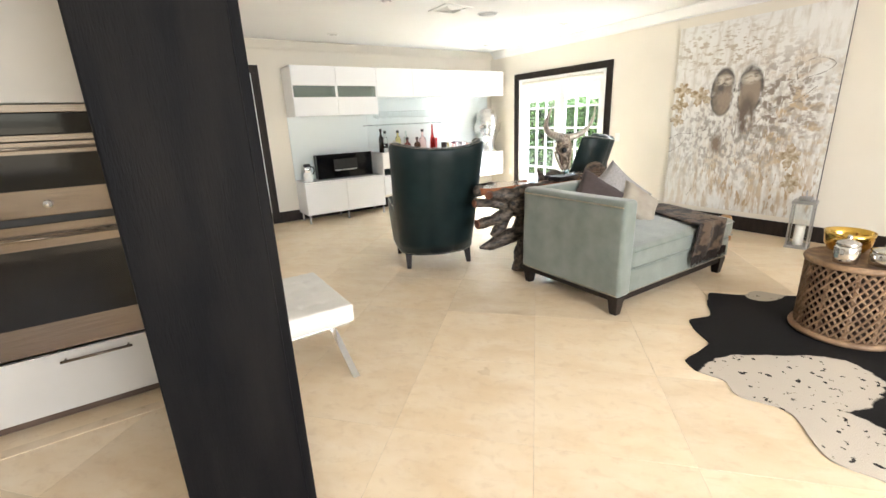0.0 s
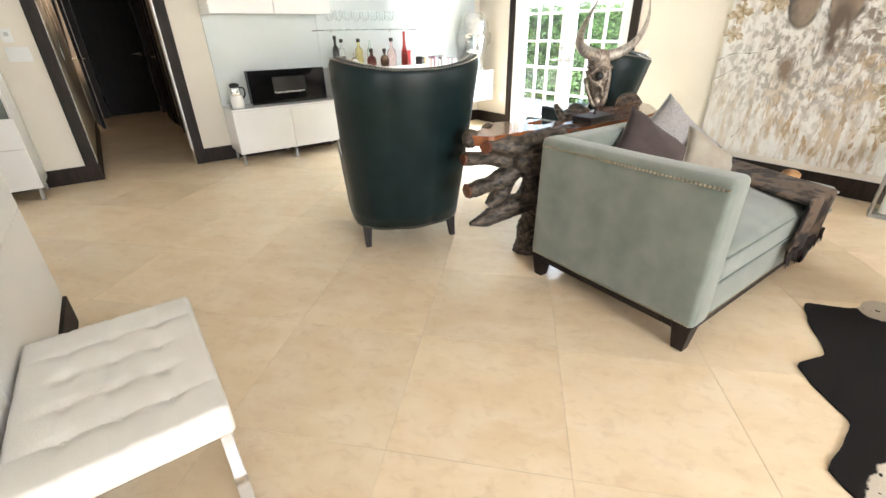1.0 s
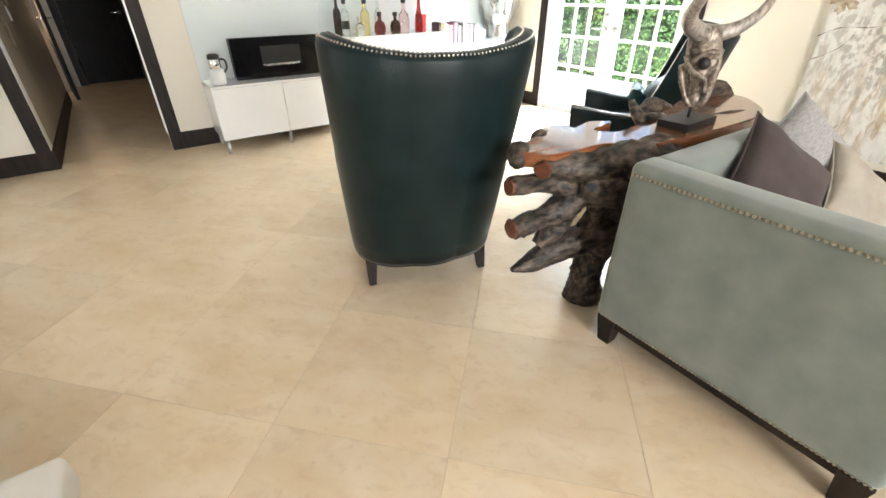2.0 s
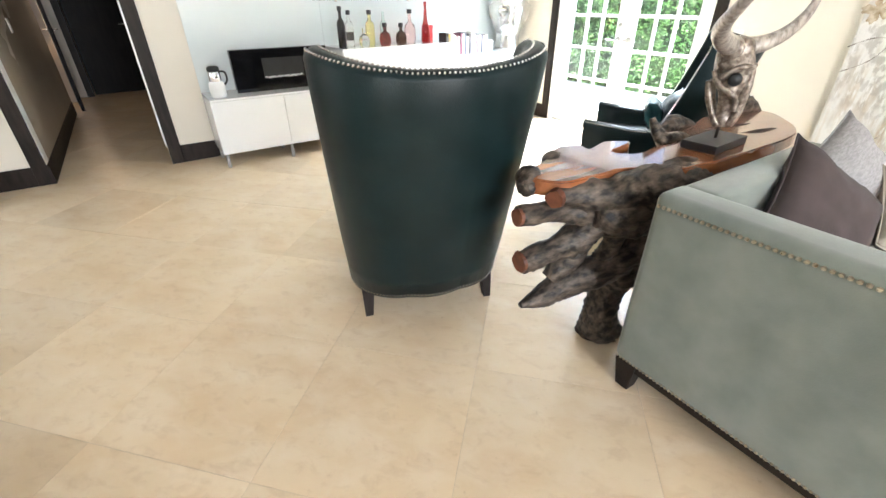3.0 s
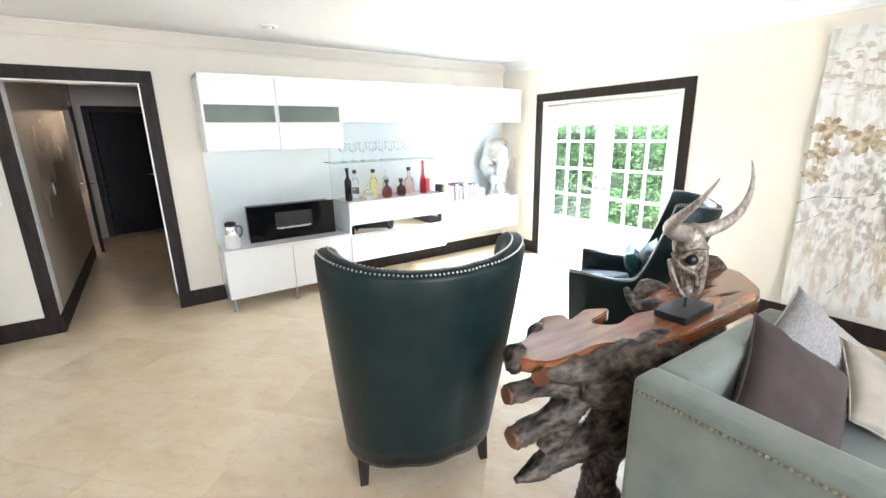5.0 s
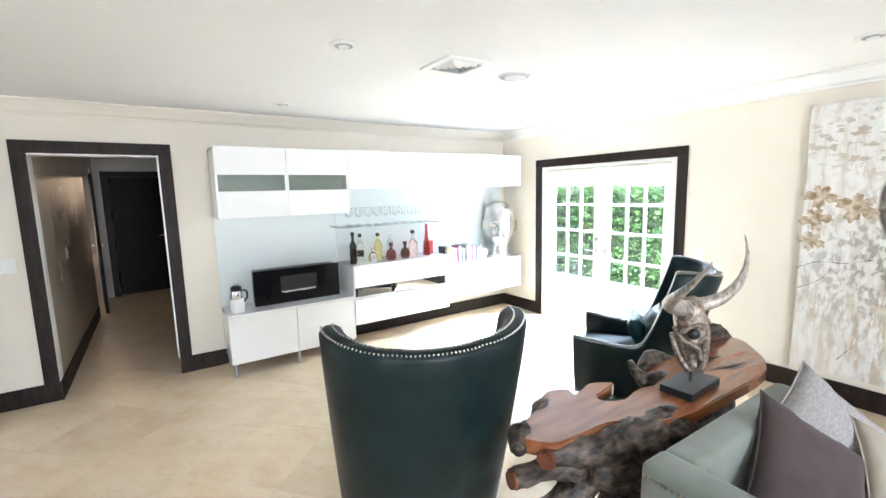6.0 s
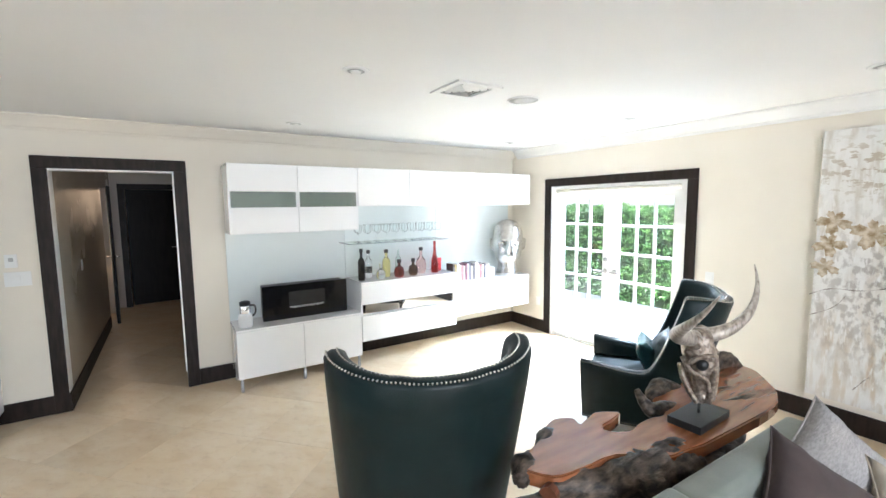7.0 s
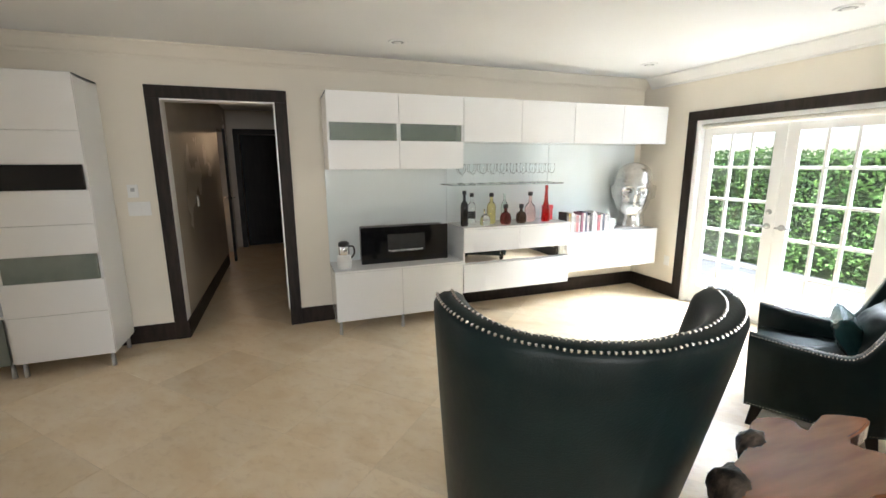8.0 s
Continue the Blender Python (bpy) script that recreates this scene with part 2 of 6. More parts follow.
structure("wall_east", bm, PLASTER, "cream painted wall with a wide garden door opening", "wall")
bm = bmesh.new()
box(bm, -4.2, -3.2, -3.2, -3.0, 0, CZ)
box(bm, -0.8, 0.3, -3.2, -3.0, 0, CZ)
box(bm, 2.7, 3.3, -3.2, -3.0, 0, CZ)
box(bm, 4.2, EX, -3.2, -3.0, 0, CZ)
for a, b in ((-3.2, -0.8), (0.3, 2.7), (3.3, 4.2)):
    box(bm, a, b, -3.2, -3.0, 0, 0.85)
    box(bm, a, b, -3.2, -3.0, 2.15, CZ)
structure("wall_south", bm, PLASTER, "cream painted wall with three windows", "wall")
# unseen wall that closes the room; its opening is added for west light
bm = bmesh.new()
box(bm, -4.4, -4.2, -3.2, 3.9, 0, CZ)
box(bm, -4.4, -4.2, 6.1, NY + 0.14, 0, CZ)
box(bm, -4.4, -4.2, 3.9, 6.1, 0, 0.75)
box(bm, -4.4, -4.2, 3.9, 6.1, 2.25, CZ)
structure("wall_west", bm, PLASTER, "unseen cream painted wall with an added opening for the fill lamp", "wall")
structure("wall_kitchen", boxed(-4.2, 0.035, 3.16, 3.56, 0, CZ), PLASTER, "cream painted wall behind the ovens", "wall")
structure("wall_partition", boxed(0.035, 0.375, 1.36, 3.56, 0, CZ), WHITE_WALL, "white panelled partition wall beside the kitchen", "wall")
bm = bmesh.new()
box(bm, -4.4, EX + 0.2, -3.2, 13.6, CZ, CZ + 0.12)
structure("ceiling", bm, CEILING, "smooth white painted ceiling", "ceiling")

# panels of the partition, with narrow joints
for z0, z1 in ((0.165, 0.62), (0.623, 1.22), (1.223, 1.84), (1.843, CZ - 0.002)):
    for y0, y1 in ((1.362, 2.45), (2.453, 3.558)):
        part("panel", boxed(0.375, 0.383, y0, y1, z0, z1, bevel=0.0015, seg=1), WHITE_WALL, bpy.data.objects["wall_partition"])

# dark jamb that ends the partition
bm = boxed(0.030, 0.36, 1.315, 1.36, 0, CZ - 0.002, bevel=0.006)
box(bm, 0.335, 0.388, 1.322, 1.41, 0, CZ - 0.003, bevel=0.005)
jamb = structure("trim_kitchen_jamb", bm, BLACK_JAMB, "black grained wooden jamb of the kitchen opening", "door jamb")


def casing(name, bm, label):
    return structure(name, bm, ESPRESSO, label, "trim")


# hallway casing
bm = bmesh.new()
T = 0.10
box(bm, HD[0] - T, HD[0], NY - 0.022, NY - 0.001, 0, HD[2], bevel=0.003)
box(bm, HD[1], HD[1] + T, NY - 0.022, NY - 0.001, 0, HD[2], bevel=0.003)
box(bm, HD[0] - T, HD[1] + T, NY - 0.023, NY - 0.001, HD[2], HD[2] + T, bevel=0.003)
casing("trim_hall_opening", bm, "dark espresso wooden casing round the hallway opening")
bm = bmesh.new()
box(bm, HD[0] - 0.002, HD[0] + 0.0015, NY - 0.020, NY + 0.139, 0.16, HD[2] - 0.012)
box(bm, HD[1] - 0.012, HD[1], NY - 0.020, NY + 0.14, 0.16, HD[2] - 0.012)
box(bm, HD[0], HD[1], NY - 0.020, NY + 0.14, HD[2] - 0.012, HD[2])
structure("trim_hall_lining", bm, WHITE_TRIM, "white painted lining of the hallway opening", "trim")
# garden door casing
bm = bmesh.new()
box(bm, EX - 0.022, EX - 0.001, FD[0] - 0.095, FD[0], 0, FD[2], bevel=0.003)
box(bm, EX - 0.022, EX - 0.001, FD[1], FD[1] + 0.095, 0, FD[2], bevel=0.003)
box(bm, EX - 0.023, EX - 0.001, FD[0] - 0.095, FD[1] + 0.095, FD[2], FD[2] + 0.095, bevel=0.003)
casing("trim_garden_door", bm, "dark espresso wooden casing round the garden doors")


def baseboard(name, runs):
    bm = bmesh.new()
    for x0, x1, y0, y1 in runs:
        box(bm, x0, x1, y0, y1, 0, 0.155, bevel=0.003)
    structure(name, bm, ESPRESSO, "tall dark espresso wooden baseboard", "baseboard")


baseboard("baseboard_north", [(-4.2, HD[0] - T, NY - 0.018, NY - 0.001), (HD[1] + T, EX - 0.018, NY - 0.018, NY - 0.001)])
baseboard("baseboard_east", [(EX - 0.018, EX - 0.001, -3.0, FD[0] - 0.095), (EX - 0.018, EX - 0.001, FD[1] + 0.095, NY - 0.001)])
baseboard("baseboard_partition", [(0.375, 0.394, 1.42, 3.56), (0.035, 0.394, 3.56, 3.578)])


def moulding(name, pts_fn, a, b, paint, label):
    """A stepped crown: profile of offsets from wall and ceiling."""
    prof = [(0, -0.115), (0.012, -0.115), (0.016, -0.098), (0.03, -0.09), (0.055, -0.055), (0.078, -0.028), (0.085, -0.018), (0.1, -0.014), (0.1, 0), (0, 0)]
    bm = bmesh.new()
    ends = []
    for t in (a, b):
        ends.append([bm.verts.new(pts_fn(t, d, CZ - 0.001 + z)) for d, z in prof])
    n = len(prof)
    for k in range(n):
        bm.faces.new((ends[0][k], ends[0][(k + 1) % n], ends[1][(k + 1) % n], ends[1][k]))
    bm.faces.new(ends[0])
    bm.faces.new(ends[1][::-1])
    structure(name, bm, paint, label, "moulding")


moulding("trim_crown_north", lambda t, d, z: (t, NY - 0.001 - d, z), -4.2, EX - 0.001, PLASTER, "cream painted stepped crown moulding")
moulding("trim_crown_east", lambda t, d, z: (EX - 0.001 - d, t, z), -3.0, NY - 0.105, WHITE_TRIM, "white stepped crown moulding")

# ---- hallway ----
bm = bmesh.new()
box(bm, 0.43, 0.553, NY + 0.14, 9.6, 0, CZ)
box(bm, 0.43, 0.553, 10.5, 13.4, 0, CZ)
box(bm, 0.43, 0.553, 9.6, 10.5, 2.03, CZ)
box(bm, -0.2, 0.3, 9.3, 10.8, 0, CZ)
structure("wall_hall_west", bm, HALL_PAINT, "cream hallway wall", "wall")
bm = bmesh.new()
box(bm, 1.62, 1.74, NY + 0.14, 13.4, 0, CZ)
structure("wall_hall_east", bm, HALL_PAINT, "cream hallway wall", "wall")
structure("wall_hall_end", boxed(0.43, 1.74, 13.3, 13.42, 0, CZ), HALL_PAINT, "cream wall at the hallway's end", "wall")
bm = bmesh.new()
box(bm, 0.545, 0.74, 10.9, 11.0, 0, CZ)
box(bm, 1.56, 1.62, 10.9, 11.0, 0, CZ)
box(bm, 0.74, 1.56, 10.9, 11.0, 2.03, CZ)
structure("wall_hall_cross", bm, HALL_PAINT, "cream cross wall with an inner opening", "wall")
bm = bmesh.new()
box(bm, 0.65, 0.74, 10.875, 10.899, 0, 2.03)
box(bm, 1.56, 1.62, 10.875, 10.899, 0, 2.03)
box(bm, 0.65, 1.62, 10.874, 10.899, 2.03, 2.12)
casing("trim_hall_inner", bm, "dark espresso casing of the inner opening")
baseboard("baseboard_hall", [(0.553, 0.568, NY - 0.02, 9.5), (1.604, 1.619, NY + 0.14, 7.5), (1.604, 1.619, 8.6, 9.2), (0.6, 1.6, 13.28, 13.299)])


def panel_door(name, m, label, w=0.8, h=2.03):
    """A flush dark door with lever handle, hinged at its own origin, along +x."""
    t = thing(name, label, "door", kind="structure", m=m)
    part("door_leaf", boxed(0, w, -0.02, 0.02, 0.006, h, bevel=0.003), DARK_DOOR, t)
    for s in (-1, 1):
        bm = bmesh.new()
        tube(bm, [(w - 0.06, s * 0.02, 1.0), (w - 0.06, s * 0.028, 1.0)], [0.027, 0.027], 14)
        tube(bm, [(w - 0.06, s * 0.028, 1.0), (w - 0.06, s * 0.06, 1.0), (w - 0.075, s * 0.066, 1.0), (w - 0.18, s * 0.066, 1.0)], [0.01] * 4, 10)
        part("door_handle", bm, CHROME, t, "chrome lever handle", soft=True)
    return t


# turned nearly shut, so its dark leaf stands in for the unlit room beyond
panel_door("door_hall_end", pose(0.75, 11.03, 0, 0, 0, 6), "black-brown flush door turned nearly shut in place of the dark room beyond")
panel_door("door_hall_left", pose(0.556, 10.45, 0, 0, 0, -84), "open black-brown flush door against the hallway wall", w=0.82)
panel_door("door_hall_right", pose(1.590, 8.55, 0, 0, 0, -90), "closed black-brown flush hallway door", w=0.85)
panel_door("door_hall_far_right", pose(1.590, 10.2, 0, 0, 0, -90), "closed black-brown flush hallway door", w=0.85)
bm = bmesh.new()
for y0, y1 in ((7.58, 7.68), (8.57, 8.67), (9.22, 9.32), (10.22, 10.32)):
    box(bm, 1.59, 1.619, y0, y1, 0, 2.04)
for y0, y1 in ((7.58, 8.67), (9.22, 10.32)):
    box(bm, 1.59, 1.619, y0, y1, 2.04, 2.13)
casing("trim_hall_doors", bm, "dark espresso casings of the hallway doors")

# ---- garden doors and outdoors ----


def french_leaf(name, y0, y1, knob_y, label):
    t = thing(name, label, "door", kind="structure", m=pose(5.58, y0, 0))
    w, z0, z1, st = y1 - y0, 0.02, 1.885, 0.10
    top, low = 1.77, 0.20
    for a, b in ((0, st), (w - st, w)):
        part("stile", boxed(-0.021, 0.021, a, b, z0, z1, bevel=0.003), WHITE_TRIM, t)
    part("top_rail", boxed(-0.020, 0.020, st, w - st, top, z1), WHITE_TRIM, t)
    part("bottom_rail", boxed(-0.020, 0.020, st, w - st, z0, low), WHITE_TRIM, t)
    cols, rows, mw = 3, 5, 0.026
    cw, rh = (w - 2 * st) / cols, (top - low) / rows
    for c in range(1, cols):
        part("muntin", boxed(-0.016, 0.016, st + c * cw - mw / 2, st + c * cw + mw / 2, low, top, bevel=0.003), WHITE_TRIM, t)
    for r in range(1, rows):
        part("glazing_bar", boxed(-0.0155, 0.0155, st, w - st, low + r * rh - mw / 2, low + r * rh + mw / 2, bevel=0.003), WHITE_TRIM, t)
    for c in range(cols):
        for r in range(rows):
            p = part("pane", boxed(-0.002, 0.002, st + c * cw + mw / 2, st + (c + 1) * cw - mw / 2, low + r * rh + mw / 2, low + (r + 1) * rh - mw / 2), CLEAR, t)
            p.visible_shadow = False
    k = knob_y - y0
    bm = bmesh.new()
    tube(bm, [(-0.021, k, 0.93), (-0.03, k, 0.93)], [0.028, 0.028], 16)
    tube(bm, [(-0.03, k, 0.93), (-0.075, k, 0.93), (-0.085, k + (0.02 if k > w / 2 else 0.02), 0.93), (-0.082, k + (-0.11 if k > w / 2 else 0.11), 0.931)], [0.011, 0.011, 0.010, 0.008], 10)
    part("door_handle", bm, GREY_METAL, t, "satin metal lever handle", soft=True)
    if k < w / 2:
        part("deadbolt", tube(bmesh.new(), [(-0.021, k, 1.06), (-0.036, k, 1.06)], [0.026, 0.022], 16), GREY_METAL, t, "satin metal deadbolt", soft=True)


french_leaf("door_garden_far", 4.872, 5.665, 4.93, "white wooden French door with fifteen panes, closed")
french_leaf("door_garden_near", 4.055, 4.868, 4.805, "white wooden French door with fifteen panes, closed")
bm = bmesh.new()
box(bm, EX - 0.002, 5.64, FD[0] + 0.001, 4.052, 0, FD[2] - 0.001)
box(bm, EX - 0.002, 5.64, 5.668, FD[1] - 0.001, 0, FD[2] - 0.001)
box(bm, EX - 0.002, 5.64, 4.052, 5.668, 1.888, FD[2] - 0.001)
box(bm, EX + 0.03, 5.69, 4.052, 5.668, 0.0, 0.018)
structure("trim_garden_frame", bm, WHITE_TRIM, "white painted frame and sill of the garden doors", "door frame")
bm = tube(bmesh.new(), [(5.535, 4.06, 1.862), (5.535, 5.66, 1.862)], [0.024, 0.024], 16)
sh = thing("roller_shade", "rolled-up off-white fabric shade above the garden doors", "shade")
part("roll", bm, surface("shade_fabric", (0.72, 0.68, 0.60), (0.78, 0.74, 0.66), 0.8, scale=30, bump=0.2), sh, soft=True)
for y in (4.056, 5.655):
    part("bracket", boxed(5.51, 5.56, y, y + 0.008, 1.835, 1.887), WHITE_TRIM, sh)

PAVER = surface("grey_concrete_paver", (0.13, 0.13, 0.14), (0.19, 0.19, 0.20), 0.85, scale=5, bump=0.4, bump_scale=70, shift=True)
EARTH = surface("lawn_and_earth", (0.05, 0.075, 0.03), (0.09, 0.11, 0.05), 0.95, scale=2, bump=0.6, bump_scale=25)
ground = structure("ground", boxed(EX + 0.2, 400, -200, 200, -0.6, -0.09), EARTH, "garden ground reaching far off", "ground")
pav = structure("pavement", boxed(EX + 0.2, 8.15, -2.5, 11.5, -0.09, -0.062), EARTH, "grey paved patio outside the garden doors", "pavement")
bm0 = boxed(-0.295, 0.295, -0.295, 0.295, 0, 0.03, bevel=0.004, seg=1)
me_paver = bpy.data.meshes.new("paver")
bm0.to_mesh(me_paver)
bm0.free()
me_paver.materials.append(PAVER)
for i in range(4):
    for j in range(20):
        o = new("paver", me_paver)
        o.location = (6.02 + 0.6 * i, -0.7 + 0.6 * j, -0.061 + random.uniform(-0.002, 0.002))
        o.parent = pav

LEAF = bpy.data.materials.new("hedge_leaf")
LEAF.use_nodes = True
ln, ll = LEAF.node_tree.nodes, LEAF.node_tree.links
geo, lr = ln.new("ShaderNodeNewGeometry"), ln.new("ShaderNodeValToRGB")
lr.color_ramp.elements[0].color, lr.color_ramp.elements[1].color = (0.035, 0.095, 0.022, 1), (0.13, 0.24, 0.055, 1)
ll.new(geo.outputs["Random Per Island"], lr.inputs["Fac"])
ll.new(lr.outputs[0], ln["Principled BSDF"].inputs["Base Color"])
ln["Principled BSDF"].inputs["Roughness"].default_value = 0.4
ln["Principled BSDF"].inputs["Transmission Weight"].default_value = 0.0
# near-black, so the shade deep between the leaves is in the colour
HEDGE_SHADE = surface("shaded_hedge_core", (0.012, 0.02, 0.009), (0.03, 0.04, 0.018), 0.95, scale=12, bump=0.5)


def hedge(name, x, y0, y1, height, count, label):
    t = thing(name, label, "hedge", m=pose(x, y0, -0.09))
    w, run = 0.7, y1 - y0
    # solid dark block that stands in for the hedge's shaded depth
    part("inner_growth", boxed(0.12, w, 0, run, 0, height - 0.16, bevel=0.05), HEDGE_SHADE, t)
    vs, fs = [], []
    rnd = random.Random(5)
    for _ in range(count):
        on_top = rnd.random() < 0.18
        yy = rnd.uniform(0, run)
        lump = 0.10 * noise.noise(Vector((yy * 1.6, 3.1, 0))) + 0.05 * noise.noise(Vector((yy * 5, 9.1, 0)))
        if on_top:
            c = Vector((rnd.uniform(0.05, w), yy, height - 0.13 + lump + rnd.uniform(-0.03, 0.09)))
        else:
            zz = rnd.uniform(0.04, height - 0.1 + lump)
            c = Vector((0.07 + 0.06 * noise.noise(Vector((yy * 3, zz * 3, 1))) + rnd.uniform(-0.05, 0.07), yy, zz))
        d = Vector((rnd.uniform(-1, 0.3), rnd.uniform(-1, 1), rnd.uniform(-0.7, 0.9))).normalized()
        s = d.cross(Vector((rnd.uniform(-1, 1), rnd.uniform(-1, 1), rnd.uniform(-1, 1)))).normalized()
        ln_, wd = rnd.uniform(0.035, 0.065), rnd.uniform(0.014, 0.024)
        up = d.cross(s) * 0.006
        k = len(vs)
        vs += [c - d * ln_ * 0.5, c + s * wd + up, c + d * ln_ * 0.6, c - s * wd + up]
        fs += [(k, k + 1, k + 2), (k, k + 2, k + 3)]
    me = bpy.data.meshes.new("foliage")
    me.from_pydata(vs, [], fs)
    me.materials.append(LEAF)
    o = new("foliage", me)
    o.parent = t
    tagged(o, "small glossy green leaves", kind="stuff")


hedge("hedge", 8.05, -1.0, 11.5, 1.80, 26000, "dense clipped green hedge along the patio")
STUCCO = surface("pale_stucco", (0.66, 0.65, 0.62), (0.74, 0.73, 0.70), 0.9, scale=3, bump=0.3)
house = thing("neighbour_house", "pale stucco house with a flat roof beyond the hedge", "house", m=pose(19, 3, -0.09))
part("wall", boxed(0, 6, -7, 7, 0, 4.4), STUCCO, house)
part("roof", boxed(-0.4, 6.4, -7.4, 7.4, 4.4, 4.65, bevel=0.03), surface("grey_roof_edge", (0.25, 0.25, 0.25), (0.3, 0.3, 0.3), 0.8), house)
for y in (-4.5, -0.6, 3.2):
    w = part("window", boxed(-0.03, 0.04, y, y + 1.5, 1.3, 2.9), BLACK_GLASS, house, "dark window panes")
    part("window_frame", boxed(-0.05, -0.031, y - 0.06, y + 1.56, 2.9, 2.96), WHITE_TRIM, w)
    part("mullion", boxed(-0.05, -0.031, y + 0.72, y + 0.78, 1.3, 2.9), WHITE_TRIM, w)

# windows behind the camera
for name, a, b in (("window_living", 0.3, 2.7), ("window_narrow", 3.3, 4.2), ("window_kitchen", -3.2, -0.8)):
    w = thing(name, "white framed window behind the room", "window", kind="structure", m=pose(a, -3.1, 0.85))
    n = 2 if b - a > 1 else 1
    for k in range(n + 1):
        part("window_frame", boxed(k * (b - a) / n - 0.03, k * (b - a) / n + 0.03, -0.04, 0.04, 0.002, 1.298), WHITE_TRIM, w)
    for z in (0.0, 0.64, 1.25):
        part("glazing_bar", boxed(0, b - a, -0.03, 0.03, z + 0.002, z + 0.048), WHITE_TRIM, w)

bl = thing("window_blind", "white horizontal slatted blind across the window", "blind", m=pose(3.32, -2.975, 0))
for k in range(22):
    bm = bmesh.new()
    bmesh.ops.create_cube(bm, size=1, matrix=pose(0.43, 0, 0.88 + 0.057 * k, 40) @ Matrix.Diagonal((0.85, 0.048, 0.003, 1)))
    part("slat", bm, WHITE_TRIM, bl)
part("headrail", boxed(0, 0.86, -0.02, 0.02, 2.125, 2.149), WHITE_TRIM, bl)
for x in (0.15, 0.70):
    part("cord", tube(bmesh.new(), [(x, 0, 0.87), (x, 0, 2.125)], [0.0015, 0.0015], 5), WHITE_TRIM, bl)

# ---- white wall units ----


def unit(name, x0, x1, y0, z0, z1, fronts, label, legs=(), group="white wall units", y1=6.435):
    """A carcass with fronts: (low, high, x, x, kind); kind is door, glass or open."""
    t = thing(name, label, "cabinet", group, m=pose(x0, y1, 0))
    w, d = x1 - x0, y1 - y0
    th = 0.018
    bm = bmesh.new()
    box(bm, 0, th, -d + 0.021, 0, z0, z1)
    box(bm, w - th, w, -d + 0.021, 0, z0, z1)
    box(bm, th, w - th, -d + 0.021, 0, z0, z0 + th)
    box(bm, th, w - th, -0.012, 0, z0 + th, z1 - th)
    part("body", bm, GLOSS_WHITE, t)
    part("top_panel", boxed(0, w, -d + 0.0005, -0.0005, z1 - th + 0.0005, z1 + 0.0005, bevel=0.0015, seg=1), GLOSS_WHITE, t)
    for a, b, u, v, kind in fronts:
        if kind == "open":
            continue
        o = part("door" if kind == "door" else "glass_front", boxed(u + 0.0015, v - 0.0015, -d, -d + 0.02, a + 0.0015, b - 0.0015, bevel=0.0015, seg=1), GLOSS_WHITE if kind == "door" else DARK_GLASS if kind == "glass" else kind, t, "" if kind == "door" else "grey tinted glass strip")
    for x, y in legs:
        bm = tube(bmesh.new(), [(x, y, 0), (x, y, 0.004), (x, y, z0)], [0.014, 0.016, 0.013], 12)
        part("leg", bm, GREY_METAL, t, "short satin metal leg", soft=True)
    return t


for k in range(2):
    x = 1.8 + 0.6 * k
    unit("upper_cabinet", x, x + 0.6, 6.0, 1.46, 2.09, [(1.842, 2.09, 0, 0.6, "door"), (1.46, 1.70, 0, 0.6, "door")], "white gloss wall cabinet with a smoked glass strip")
for k in range(4):
    x = 3.0 + 0.6 * k
    unit("upper_cabinet", x, x + 0.6, 6.0, 1.70, 2.09, [(1.70, 2.09, 0, 0.6, "door")], "white gloss wall cabinet with one plain door")
for k in range(2):
    x = 1.8 + 0.6 * k
    unit("base_cabinet", x, x + 0.6, 6.0, 0.125, 0.585, [(0.125, 0.567, 0, 0.6, "door")], "low white gloss cabinet on short metal legs", legs=[(0.03 if k == 0 else 0.0, -0.405), (0.03 if k == 0 else 0.0, -0.06)] + ([(0.57, -0.405), (0.57, -0.06)] if k else []))
MIRRORED = surface("mirror_strip", (0.80, 0.81, 0.80), (0.84, 0.85, 0.84), 0.03, metal=1.0, scale=3, rough_vary=0.01)
bar = unit("bar_cabinet", 3.0, 4.2, 5.985, 0.27, 0.905, [(0.665, 0.887, 0, 0.6, "door"), (0.665, 0.887, 0.6, 1.2, "door"), (0.27, 0.55, 0, 1.2, "door")], "white gloss floating bar cabinet with an open slot")
part("shelf", boxed(0.02, 1.18, -0.42, -0.02, 0.551, 0.566), GLOSS_WHITE, bar)
part("slot_back", boxed(0.02, 1.18, -0.4285, -0.4205, 0.5665, 0.664), MIRRORED, bar, "mirrored back of the slot")
part("divider", boxed(0.594, 0.606, -0.42, -0.02, 0.567, 0.885), GLOSS_WHITE, bar)
unit("side_cabinet", 4.2, 5.4, 6.0, 0.365, 0.77, [(0.365, 0.752, 0, 1.2, "door")], "white gloss floating cabinet with a plain front")

# tinted strips of the two wall cabinets, with glasses behind
DG = bpy.data.materials.new("smoked_green_glass")
DG.use_nodes = True
pd = DG.node_tree.nodes["Principled BSDF"]
pd.inputs["Base Color"].default_value, pd.inputs["Roughness"].default_value, pd.inputs["Transmission Weight"].default_value = (0.50, 0.56, 0.50, 1), 0.03, 0.85
for o in [o for o in bpy.data.objects if o.name.startswith("upper_cabinet") and o.parent is None][:2]:
    part("glass_front", boxed(0.02, 0.58, -0.428, -0.422, 1.701, 1.841), DG, o, "grey tinted glass strip").visible_shadow = False
    part("inner_panel", boxed(0.0185, 0.5815, -0.30, -0.292, 1.4785, 2.07), surface("grey_green_lacquer", (0.26, 0.29, 0.26), (0.34, 0.37, 0.34), 0.25, scale=5), o, "dull grey inner back")
    part("shelf", boxed(0.0185, 0.5815, -0.415, -0.302, 1.690, 1.700), GLOSS_WHITE, o)

